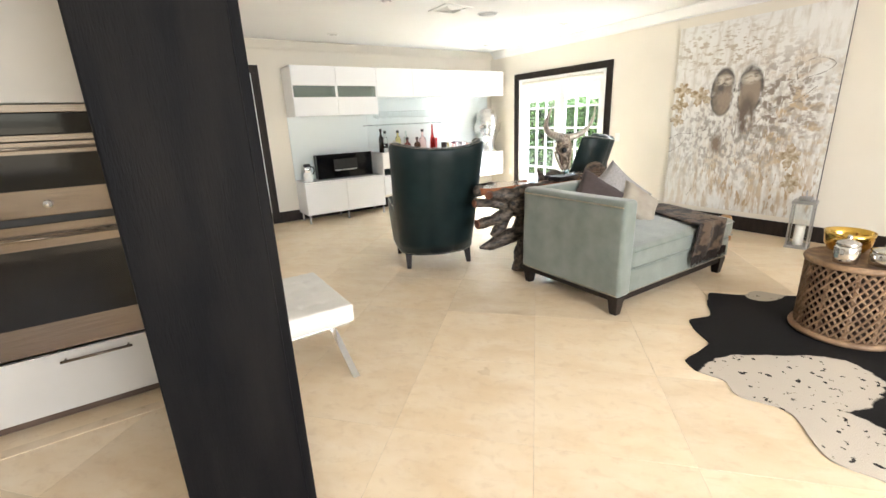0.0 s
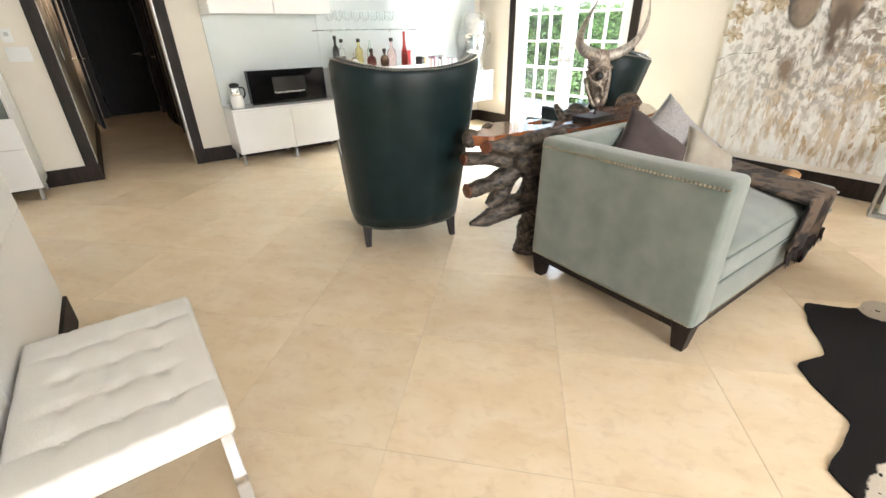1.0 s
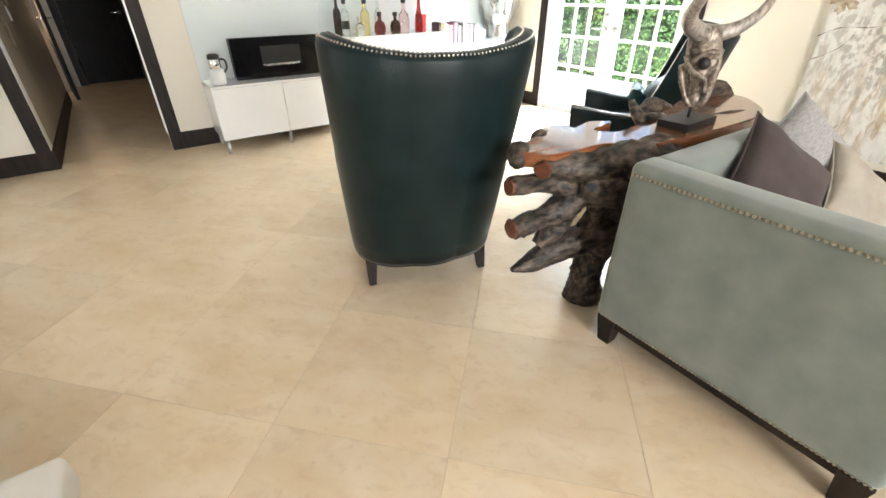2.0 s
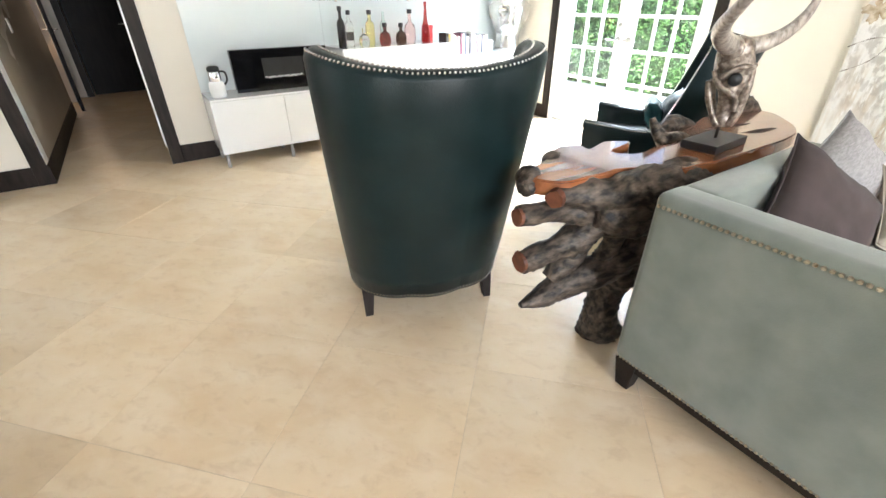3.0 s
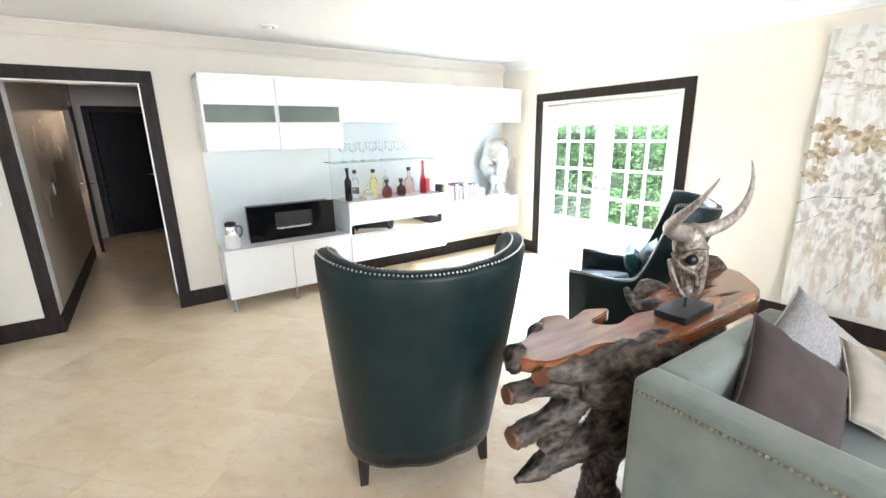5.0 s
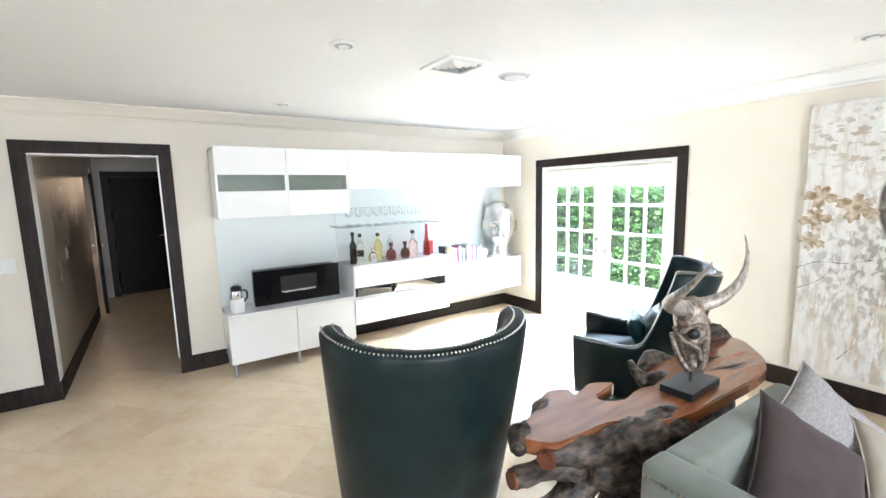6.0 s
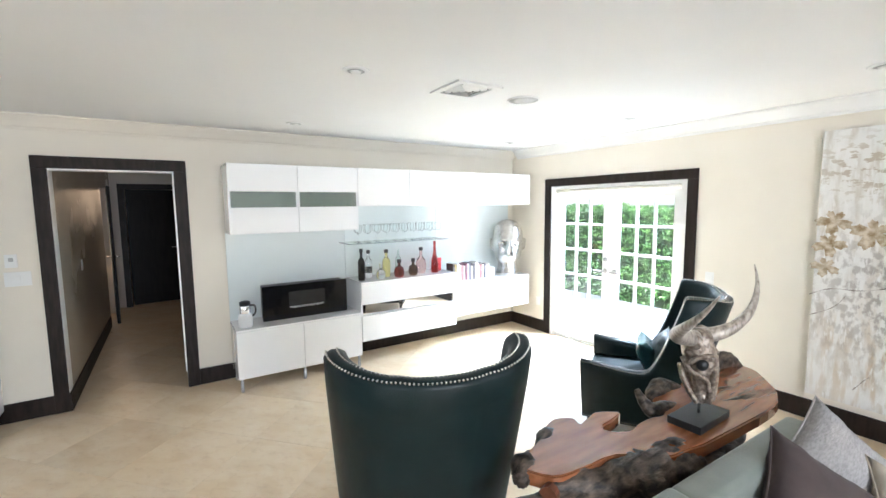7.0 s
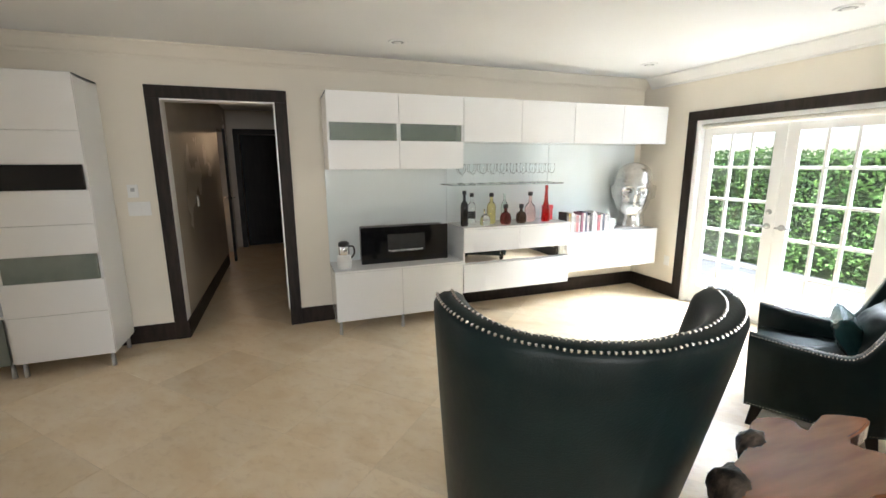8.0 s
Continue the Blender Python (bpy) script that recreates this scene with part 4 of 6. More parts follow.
def armchair(m, label):
    t = thing("armchair", label, "armchair", "pair of armchairs", m=m)
    idx = [-i for i in range(30, 0, -1)] + list(range(31))

    def at(i, z, inset=0.0):
        o = chair_outline(z)
        n = abs(i)
        x, y = o[n]
        if inset:
            a, b = o[max(n - 1, 0)], o[min(n + 1, 30)]
            d = Vector((b[0] - a[0], b[1] - a[1])).normalized()
            x, y = x - d.y * inset, y + d.x * inset
        return Vector((math.copysign(1, i) * x if i else 0.0, y, z))

    bm = bmesh.new()
    cols = []
    for i in idx:
        top = chair_top(abs(i))
        col = [at(i, mix(0.148, top - 0.03, k / 9)) for k in range(10)]
        for inset, dz in ((0.009, -0.012), (0.028, 0.0), (0.060, 0.0), (0.082, -0.013)):
            p = at(i, top + dz, inset)
            col.append(p)
        col += [at(i, mix(top - 0.035, 0.33, k / 7), 0.092) for k in range(8)]
        cols.append([bm.verts.new(p) for p in col])
    for a, b in zip(cols, cols[1:]):
        for k in range(len(a) - 1):
            bm.faces.new((a[k], a[k + 1], b[k + 1], b[k]))
        bm.faces.new((a[-1], a[0], b[0], b[-1]))
    bm.faces.new(cols[0])
    bm.faces.new(cols[-1][::-1])
    part("shell", bm, TEAL, t, soft=True)

    def nails(rows):
        bm = bmesh.new()
        for line in rows:
            left = 0.0
            for a, b in zip(line, line[1:]):
                d = (b - a).length
                while left < d:
                    bmesh.ops.create_icosphere(bm, subdivisions=1, radius=0.0050, matrix=Matrix.Translation(a.lerp(b, left / d)))
                    left += 0.0155
                left -= d
        return bm

    tagged(part("nailhead_trim", nails([[at(i, chair_top(abs(i)) - 0.006, 0.010) for i in idx]]), NAIL, t, "row of polished nailheads along the outer edge"), kind="stuff")
    tagged(part("nailhead_trim", nails([[at(i, chair_top(abs(i)) + 0.002, 0.050) for i in idx]]), NAIL, t, "row of polished nailheads along the inner edge"), kind="stuff")
    tagged(part("nailhead_trim", nails([[at(i, 0.161, -0.001) for i in idx]]), NAIL, t, "row of small polished nailheads round the foot"), kind="stuff")
    front = []
    for s in (-1, 1):
        front.append([Vector((s * (chair_outline(z)[30][0] - 0.010), chair_outline(z)[30][1] + 0.001, z)) for z in [0.22 + 0.03 * k for k in range(11)]])
    for line in front:
        tagged(part("nailhead_trim", nails([line]), NAIL, t, "nailheads up the arm front"), kind="stuff")
    inner = [(p[0] - 0.092 if p[0] > 0.1 else p[0], p[1] + (0.092 if n < 16 else 0)) for n, p in enumerate(chair_outline(0.35))]
    inner = [p for p in inner if p[0] >= 0]
    half = []
    for x, y in inner:
        if y < 0.26 and (not half or math.dist(half[-1], (x, y)) > 0.02):
            half.append((x, y))
    half.append((half[-1][0], 0.29))
    ring = [(x * 0.985, y) for x, y in half] + [(-x * 0.985, y) for x, y in half[::-1] if x > 0.005]
    part("seat_base", prism(ring, 0.155, 0.34), TEAL, t)
    ring2 = [(x * 0.975, y + 0.004 if y < 0.27 else 0.315) for x, y in ring]
    part("seat_cushion", prism(ring2, 0.342, 0.455, bevel=0.018), TEAL, t, soft=True)
    for x, y, k in ((-0.285, -0.215, -1), (0.285, -0.215, -1), (-0.29, 0.24, 1), (0.29, 0.24, 1)):
        bm = bmesh.new()
        lo, hi = [], []
        for sx, sy in ((-1, -1), (1, -1), (1, 1), (-1, 1)):
            hi.append(bm.verts.new((x + sx * 0.030, y + sy * 0.030, 0.175)))
            lo.append(bm.verts.new((x + math.copysign(0.008, x) + sx * 0.018, y + k * 0.035 + sy * 0.018, 0)))
        for q in range(4):
            bm.faces.new((hi[q], hi[(q + 1) % 4], lo[(q + 1) % 4], lo[q]))
        bm.faces.new(hi[::-1])
        bm.faces.new(lo)
        bmesh.ops.bevel(bm, geom=bm.edges[:], offset=0.003, segments=1, affect="EDGES")
        part("leg", bm, ESPRESSO, t, "tapered dark wooden leg")
    return t


armchair(pose(2.308, 3.566, 0, 0, 0, -18.9), "dark teal leather barrel wing chair with nailhead trim")
armchair(pose(4.30, 3.73, 0, 0, 0, 30) @ Matrix.Diagonal((1, 1, 0.94, 1)), "dark teal leather wing chair beside the root console")


def pillow(name, m, w, h, d, material, label, weave=False, fold=True):
    t = thing(name, label, "pillow", "scatter pillows", m=m)
    n = 18
    bm = bmesh.new()
    for side in (1, -1):
        g = []
        for i in range(n + 1):
            row = []
            for j in range(n + 1):
                x, y = 2 * i / n - 1, 2 * j / n - 1
                th = d * max(0, (1 - x ** 4) * (1 - y ** 4)) ** 0.5 * (0.75 + 0.25 * (1 - x * x) * (1 - y * y))
                cr = 0.010 * noise.noise(Vector((x * 2.3 + w * 9, y * 2.3, side + h * 7))) + 0.006 * noise.noise(Vector((x * 6, y * 6 + w * 5, side)))
                px, py = x * w / 2 * (1 - 0.10 * (1 - y * y) * abs(x)), y * h / 2 * (1 - 0.10 * (1 - x * x) * abs(y))
                row.append(bm.verts.new((px, py, side * (th / 2 + (cr if th > 0.02 else 0)))))
            g.append(row)
        for i in range(n):
            for j in range(n):
                bm.faces.new((g[i][j], g[i + 1][j], g[i + 1][j + 1], g[i][j + 1]))
    bmesh.ops.remove_doubles(bm, verts=bm.verts, dist=0.0015)
    part("cover", bm, material, t, soft=True)
    bm = bmesh.new()
    edge = []
    for k in range(48):
        a = 4 * k / 48
        s, u = int(a), a - int(a)
        x, y = [(2 * u - 1, -1), (1, 2 * u - 1), (1 - 2 * u, 1), (-1, 1 - 2 * u)][s]
        edge.append((x * w / 2 * (1 - 0.10 * (1 - y * y)), y * h / 2 * (1 - 0.10 * (1 - x * x)), 0))
    tube(bm, edge + [edge[0]], [0.0035] * 49, 6, caps=False)
    part("seam", bm, material, t, soft=True)
    return t


pillow("scatter_pillow", pose(4.38, 3.66, 0.555, 66, 0, 31), 0.36, 0.26, 0.13, surface("glossy_teal_leather", (0.02, 0.06, 0.065), (0.03, 0.08, 0.085), 0.22, scale=9, bump=0.3, bump_scale=60), "small glossy teal leather pillow on the armchair")

# ---- chaise longue ----
chaise = thing("chaise_longue", "sage green velvet chaise with nailhead trim and dark legs", "chaise", m=pose(2.516, 1.605, 0, 0, 0, -1.0))
WID, LEN = 0.925, 1.475


def soft_box(x0, x1, y0, y1, z0, z1, bev, fn=None):
    bm = bmesh.new()
    nx, ny, nz = max(2, int((x1 - x0) / 0.06)), max(2, int((y1 - y0) / 0.06)), max(2, int((z1 - z0) / 0.05))
    box(bm, x0, x1, y0, y1, z0, z1, bevel=bev, seg=4)
    for ax, a, b, n in ((0, x0, x1, nx), (1, y0, y1, ny), (2, z0, z1, nz)):
        for k in range(1, n):
            q = a + bev + (b - a - 2 * bev) * k / n
            co, no = [0, 0, 0], [0, 0, 0]
            co[ax], no[ax] = q, 1
            bmesh.ops.bisect_plane(bm, geom=bm.verts[:] + bm.edges[:] + bm.faces[:], plane_co=co, plane_no=no)
    if fn:
        for v in bm.verts:
            v.co = fn(v.co.copy())
    return bm


def lean(p):
    p.x += 0.012 * (p.z - 0.14) / 0.65
    p.z -= 0.004 * math.sin(p.y * 3.4)
    return p


part("backrest", soft_box(0, 0.135, 0, WID, 0.135, 0.79, 0.028, lean), SAGE, chaise, soft=True)
part("armrest", soft_box(0.136, 1.03, WID - 0.125, WID, 0.135, 0.785, 0.028), SAGE, chaise, soft=True)
part("seat_base", soft_box(0.136, LEN, 0.015, WID - 0.127, 0.135, 0.305, 0.018), SAGE, chaise, soft=True)
part("seat_end", soft_box(1.032, LEN - 0.002, WID - 0.126, WID - 0.02, 0.136, 0.304, 0.018), SAGE, chaise, soft=True)


def puff(p):
    cx, cy = (p.x - 0.84) / 0.7, (p.y - 0.41) / 0.39
    if p.z > 0.36:
        p.z += 0.028 * max(0, 1 - cx * cx) ** 0.5 * max(0, 1 - cy * cy) ** 0.5 + 0.004 * noise.noise(p * 9)
    return p


part("seat_cushion", soft_box(0.138, LEN + 0.02, 0.005, WID - 0.13, 0.306, 0.455, 0.035, puff), SAGE, chaise, soft=True)
bm = tube(bmesh.new(), [(0.15, 0.004, 0.432), (LEN, 0.004, 0.432), (LEN + 0.022, 0.03, 0.432), (LEN + 0.022, WID - 0.15, 0.432)], [0.005] * 4, 8)
tube(bm, [(0.15, 0.002, 0.322), (LEN, 0.002, 0.322), (LEN + 0.022, 0.03, 0.322), (LEN + 0.022, WID - 0.15, 0.322)], [0.005] * 4, 8)
part("cushion_piping", bm, SAGE, chaise, soft=True)
bm = bmesh.new()
box(bm, 0.02, 0.05, 0.02, WID - 0.02, 0.098, 0.137, bevel=0.004)
box(bm, LEN - 0.05, LEN - 0.02, 0.02, WID - 0.02, 0.098, 0.137, bevel=0.004)
box(bm, 0.05, LEN - 0.05, 0.02, 0.05, 0.098, 0.136, bevel=0.004)
box(bm, 0.05, LEN - 0.05, WID - 0.05, WID - 0.02, 0.098, 0.136, bevel=0.004)
part("base_rail", bm, ESPRESSO, chaise, "dark wooden base rail")
for x, y in ((0.05, 0.05), (0.05, WID - 0.05), (LEN - 0.08, 0.05), (LEN - 0.08, WID - 0.05)):
    bm = bmesh.new()
    hi = [bm.verts.new((x + sx * 0.042, y + sy * 0.042, 0.1365)) for sx, sy in ((-1, -1), (1, -1), (1, 1), (-1, 1))]
    lo = [bm.verts.new((x + sx * 0.026, y + sy * 0.026, 0)) for sx, sy in ((-1, -1), (1, -1), (1, 1), (-1, 1))]
    for q in range(4):
        bm.faces.new((hi[q], hi[(q + 1) % 4], lo[(q + 1) % 4], lo[q]))
    bm.faces.new(hi[::-1])
    bm.faces.new(lo)
    bmesh.ops.bevel(bm, geom=bm.edges[:], offset=0.003, segments=1, affect="EDGES")
    part("leg", bm, ESPRESSO, chaise, "tapered dark wooden leg")


def nail_line(a, b, step, r):
    bm = bmesh.new()
    a, b = Vector(a), Vector(b)
    n = int((b - a).length / step)
    for k in range(n + 1):
        bmesh.ops.create_icosphere(bm, subdivisions=1, radius=r, matrix=Matrix.Translation(a.lerp(b, k / n)))
    return bm


def nrow(*a):
    return tagged(part(*a), kind="stuff")


ANTIQUE = surface("antique_brass_nails", (0.42, 0.36, 0.27), (0.55, 0.49, 0.38), 0.3, metal=1.0, scale=50)
nrow("nailhead_trim", nail_line((0.0095, 0.02, 0.748), (0.0095, WID - 0.02, 0.748), 0.0165, 0.0066), ANTIQUE, chaise, "row of antique brass nailheads")
nrow("nailhead_trim", nail_line((0.000, 0.02, 0.150), (0.000, WID - 0.02, 0.150), 0.0135, 0.0048), ANTIQUE, chaise, "row of small antique nailheads")
nrow("nailhead_trim", nail_line((0.14, 0.014, 0.150), (LEN - 0.02, 0.014, 0.150), 0.0165, 0.0048), ANTIQUE, chaise, "row of small antique nailheads")

MAUVE = surface("mauve_brown_linen", (0.055, 0.040, 0.038), (0.078, 0.058, 0.055), 0.9, scale=9, bump=0.5, bump_scale=300, sheen=0.08)
GREYQ = surface("quilted_grey_cotton", (0.30, 0.29, 0.285), (0.40, 0.385, 0.38), 0.9, scale=60, bump=1.0, bump_scale=90, stretch=(1, 2.5, 1))
BEIGE = surface("beige_linen", (0.33, 0.29, 0.235), (0.40, 0.36, 0.30), 0.9, scale=9, bump=0.5, bump_scale=250)
pillow("scatter_pillow", pose(3.12, 2.26, 0.635, 58, 0, -18) @ pose(0, 0, 0, 0, 0, 50), 0.43, 0.43, 0.17, MAUVE, "mauve-brown linen pillow leaning on the chaise arm")
pillow("scatter_pillow", pose(3.39, 2.28, 0.655, 62, 0, -32) @ pose(0, 0, 0, 0, 0, 42), 0.44, 0.44, 0.16, GREYQ, "quilted pale grey pillow leaning on the chaise arm")
pillow("scatter_pillow", pose(3.43, 2.08, 0.59, 50, 0, -8) @ pose(0, 0, 0, 0, 0, 45), 0.34, 0.34, 0.12, BEIGE, "small beige linen pillow in front of the others")

pillow("scatter_pillow", pose(4.30, 3.74, -0.03, 0, 0, 30) @ pose(0.03, -0.20, 0.60, 118, 0, 10), 0.38, 0.36, 0.15, TEAL, "dark teal leather pillow resting in the armchair")

# fur throw across the foot of the chaise
FUR = surface("patterned_brown_throw", (0.022, 0.014, 0.011), (0.12, 0.082, 0.055), 0.85, scale=9, bump=1.0, bump_scale=120, sheen=0.05, low=0.47, high=0.55)
throw = thing("throw_blanket", "dark brown patterned fur throw draped over the chaise", "blanket", m=pose(0.005, 0.0, 0))
bm = bmesh.new()
nu, nv = 36, 18
gt = [[], []]
for side in (0, 1):
    for i in range(nu + 1):
        row = []
        for j in range(nv + 1):
            u, v = i / nu, j / nv
            s = u * 1.28
            run = 0.98
            if s < run:
                cx, cy, cz = mix(3.96, 3.60, s / run), mix(2.47, 1.60, s / run), 0.492
            else:
                cx, cy, cz = 3.60 - 0.03 * (s - run) / 0.3, 1.588, 0.485 - (s - run) * 0.85
            wv = (v - 0.5) * (0.42 + 0.10 * u)
            p = Vector((cx + wv * 0.92, cy + wv * 0.38 if s < run else cy - 0.006, cz))
            p.y = max(p.y, 1.585)
            if s < run and p.y > 1.60:
                p.z = 0.488 + 0.010 * noise.noise(Vector((u * 5, v * 4, 2)))
                if p.y > 2.40:
                    p.z -= (p.y - 2.40) * 0.6
                p.z -= max(0, p.x - 4.0) * 0.5
            else:
                p.y -= 0.012 * (1 + math.sin(v * 14 + u * 3))
            p.z += side * 0.014
            if s >= run:
                p.y -= side * 0.012
            row.append(bm.verts.new(p))
        gt[side].append(row)
for i in range(nu):
    for j in range(nv):
        bm.faces.new((gt[0][i][j], gt[0][i + 1][j], gt[0][i + 1][j + 1], gt[0][i][j + 1]))
        bm.faces.new((gt[1][i][j], gt[1][i][j + 1], gt[1][i + 1][j + 1], gt[1][i + 1][j]))
for i in range(nu):
    for j in (0, nv):
        bm.faces.new((gt[0][i][j], gt[0][i + 1][j], gt[1][i + 1][j], gt[1][i][j]))
for j in range(nv):
    for i in (0, nu):
        bm.faces.new((gt[0][i][j], gt[0][i][j + 1], gt[1][i][j + 1], gt[1][i][j]))
part("cloth", bm, FUR, throw, soft=True)
bm = bmesh.new()
rf = random.Random(3)
for k in range(150):
    x = mix(3.335, 3.835, k / 149)
    y, z = 1.565 + rf.uniform(-0.01, 0.012), 0.236
    q = Vector((x, y, z + 0.03))
    tip = q + Vector((rf.uniform(-0.02, 0.02), rf.uniform(-0.02, 0.0), -rf.uniform(0.05, 0.09)))
    tube(bm, [q, q.lerp(tip, 0.6), tip], [0.006, 0.004, 0.001], 4)
part("fringe", bm, surface("dark_fur", (0.012, 0.008, 0.007), (0.03, 0.02, 0.016), 0.8, scale=40), throw, "dark fur edge")

# ---- root console ----
BARK = surface("weathered_teak_root", (0.010, 0.0075, 0.006), (0.20, 0.152, 0.112), 0.48, scale=32, bump=1.0, bump_scale=80, stretch=(0.42, 1.3, 1.3), low=0.38, high=0.84)
TEAK = surface("polished_teak", (0.17, 0.055, 0.020), (0.30, 0.115, 0.045), 0.20, scale=5, bump=0.05, coat=0.6, stretch=(0.8, 5, 5), low=0.3, high=0.7)
CUT = surface("sawn_teak_end", (0.10, 0.034, 0.017), (0.16, 0.058, 0.028), 0.45, scale=30, bump=0.2)
console = thing("root_console", "polished teak slab on a gnarled dark root", "table", m=Matrix.Translation((0.17, 0, 0)) @ Matrix.Diagonal((0.974, 1, 1, 1)))
TOP = [(2.24, 2.86), (2.30, 2.93), (2.42, 2.97), (2.52, 3.03), (2.60, 3.06), (2.69, 3.02), (2.68, 2.97), (2.81, 3.00), (2.91, 2.95), (2.85, 2.92), (2.72, 2.89), (2.80, 2.82), (2.95, 2.84), (3.06, 2.82), (3.11, 2.89), (3.22, 2.97), (3.33, 3.01), (3.42, 2.95), (3.52, 2.98), (3.63, 2.99), (3.77, 2.94), (3.97, 2.95), (4.0, 2.84), (3.90, 2.74), (3.76, 2.64), (3.58, 2.585), (3.3, 2.585), (2.95, 2.60), (2.72, 2.64), (2.60, 2.74), (2.42, 2.755), (2.30, 2.78)]
fine_top = [p[:2] for p in smooth_path(TOP + [TOP[0]], 3)][:-1]
fine_top = [(x + 0.006 * noise.noise(Vector((x * 14, y * 14, 0))), y + 0.008 * noise.noise(Vector((x * 14, y * 14, 5)))) for x, y in fine_top]
part("tabletop", prism(fine_top, 0.712, 0.768, bevel=0.006), TEAK, console, "glossy red-brown teak slab with a live edge")


def root(name, pts, radii, seg=26, wob=0.30, n=9):
    """A gnarled limb: ridges run along it and twist slowly, knots swell it."""
    path = smooth_path([(*p, r) for p, r in zip(pts, radii)], n)
    bm = tube(bmesh.new(), [p[:3] for p in path], [max(p[3], 0.004) for p in path], seg)
    spine = [Vector(p[:3]) for p in path]
    for i, v in enumerate(bm.verts):
        k = i // seg
        c = spine[k]
        d = v.co - c
        a = 2 * math.pi * (i % seg) / seg + 0.12 * k
        q = Vector((math.cos(a) * 1.9, math.sin(a) * 1.9, k * 0.22 + c.x * 3))
        ridge = abs(noise.noise(q * 1.6)) * 1.1 - 0.28
        knot = noise.noise(c * 11 + d * 8)
        v.co = c + d * (1 + wob * (1.1 * knot - ridge) + 0.10 * noise.noise(v.co * 60))
    part(name, bm, BARK, console, "gnarled weathered dark root" if name == "root" else "dark bark knot on the slab's edge", soft=True)


root("root", [(2.30, 2.80, 0.715), (2.45, 2.76, 0.70), (2.62, 2.69, 0.69), (2.80, 2.66, 0.69), (2.96, 2.65, 0.69)], [0.035, 0.055, 0.080, 0.088, 0.07])
root("root", [(2.17, 2.83, 0.655), (2.30, 2.82, 0.645), (2.44, 2.79, 0.61), (2.60, 2.75, 0.55), (2.85, 2.70, 0.55)], [0.034, 0.036, 0.046, 0.070, 0.085])
root("root", [(2.19, 2.82, 0.475), (2.30, 2.81, 0.48), (2.42, 2.79, 0.51), (2.52, 2.77, 0.58), (2.6, 2.74, 0.66)], [0.042, 0.045, 0.055, 0.060, 0.07])
root("root", [(2.22, 2.83, 0.262), (2.33, 2.82, 0.272), (2.45, 2.80, 0.305), (2.62, 2.74, 0.36), (2.85, 2.68, 0.42), (3.05, 2.67, 0.48)], [0.014, 0.042, 0.060, 0.064, 0.068, 0.075])
root("root", [(2.36, 2.82, 0.34), (2.44, 2.80, 0.43), (2.50, 2.78, 0.52), (2.56, 2.75, 0.64)], [0.035, 0.048, 0.050, 0.06])
root("root", [(2.60, 2.72, 0.66), (2.59, 2.72, 0.56), (2.585, 2.735, 0.46), (2.575, 2.76, 0.39)], [0.06, 0.045, 0.032, 0.035], wob=0.4)
root("root", [(2.30, 2.84, 0.24), (2.40, 2.83, 0.275), (2.52, 2.81, 0.36)], [0.015, 0.032, 0.04])
root("root", [(2.64, 2.73, 0.0), (2.64, 2.735, 0.06), (2.65, 2.74, 0.18), (2.70, 2.73, 0.34), (2.78, 2.71, 0.5)], [0.092, 0.078, 0.068, 0.075, 0.09], wob=0.35)
root("root", [(2.85, 2.72, 0.58), (3.05, 2.72, 0.56), (3.3, 2.74, 0.52), (3.5, 2.76, 0.40), (3.56, 2.77, 0.2), (3.58, 2.77, 0.0)], [0.13, 0.12, 0.12, 0.12, 0.10, 0.12])
root("root", [(3.3, 2.74, 0.55), (3.55, 2.78, 0.62), (3.8, 2.83, 0.66), (3.95, 2.87, 0.70)], [0.10, 0.09, 0.07, 0.05])
root("root", [(2.46, 2.735, 0.615), (2.60, 2.70, 0.61), (2.80, 2.67, 0.59), (3.0, 2.655, 0.575), (3.2, 2.68, 0.58)], [0.045, 0.085, 0.115, 0.12, 0.09], wob=0.34)
root("bark_knot", [(2.22, 2.86, 0.735), (2.28, 2.90, 0.735), (2.36, 2.945, 0.735)], [0.030, 0.050, 0.028])
root("bark_knot", [(2.42, 2.97, 0.745), (2.50, 3.0, 0.748), (2.58, 3.02, 0.745)], [0.015, 0.034, 0.015])
root("bark_knot", [(3.02, 2.93, 0.85), (3.03, 2.90, 0.80), (3.06, 2.87, 0.765), (3.14, 2.86, 0.76), (3.22, 2.85, 0.752)], [0.012, 0.026, 0.034, 0.028, 0.012])
root("bark_knot", [(3.16, 2.95, 0.75), (3.24, 2.97, 0.775), (3.33, 2.97, 0.78), (3.42, 2.94, 0.75)], [0.02, 0.04, 0.038, 0.018])
root("bark_knot", [(3.74, 2.93, 0.76), (3.84, 2.96, 0.79), (3.95, 2.95, 0.795), (4.01, 2.90, 0.75)], [0.02, 0.042, 0.045, 0.02])
root("bark_knot", [(3.42, 2.74, 0.762), (3.56, 2.70, 0.763), (3.68, 2.68, 0.762)], [0.006, 0.014, 0.004])
root("bark_knot", [(3.36, 2.86, 0.762), (3.5, 2.83, 0.763), (3.66, 2.79, 0.762)], [0.006, 0.016, 0.004])
for p, q, r in (((2.17, 2.83, 0.655), (2.158, 2.831, 0.656), 0.032), ((2.19, 2.82, 0.475), (2.178, 2.821, 0.474), 0.040), ((2.295, 2.785, 0.715), (2.270, 2.775, 0.712), 0.033)):
    part("sawn_end", tube(bmesh.new(), [p, q], [r, r * 0.93], 18, wobble=0.15), CUT, console, "red-brown sawn end")

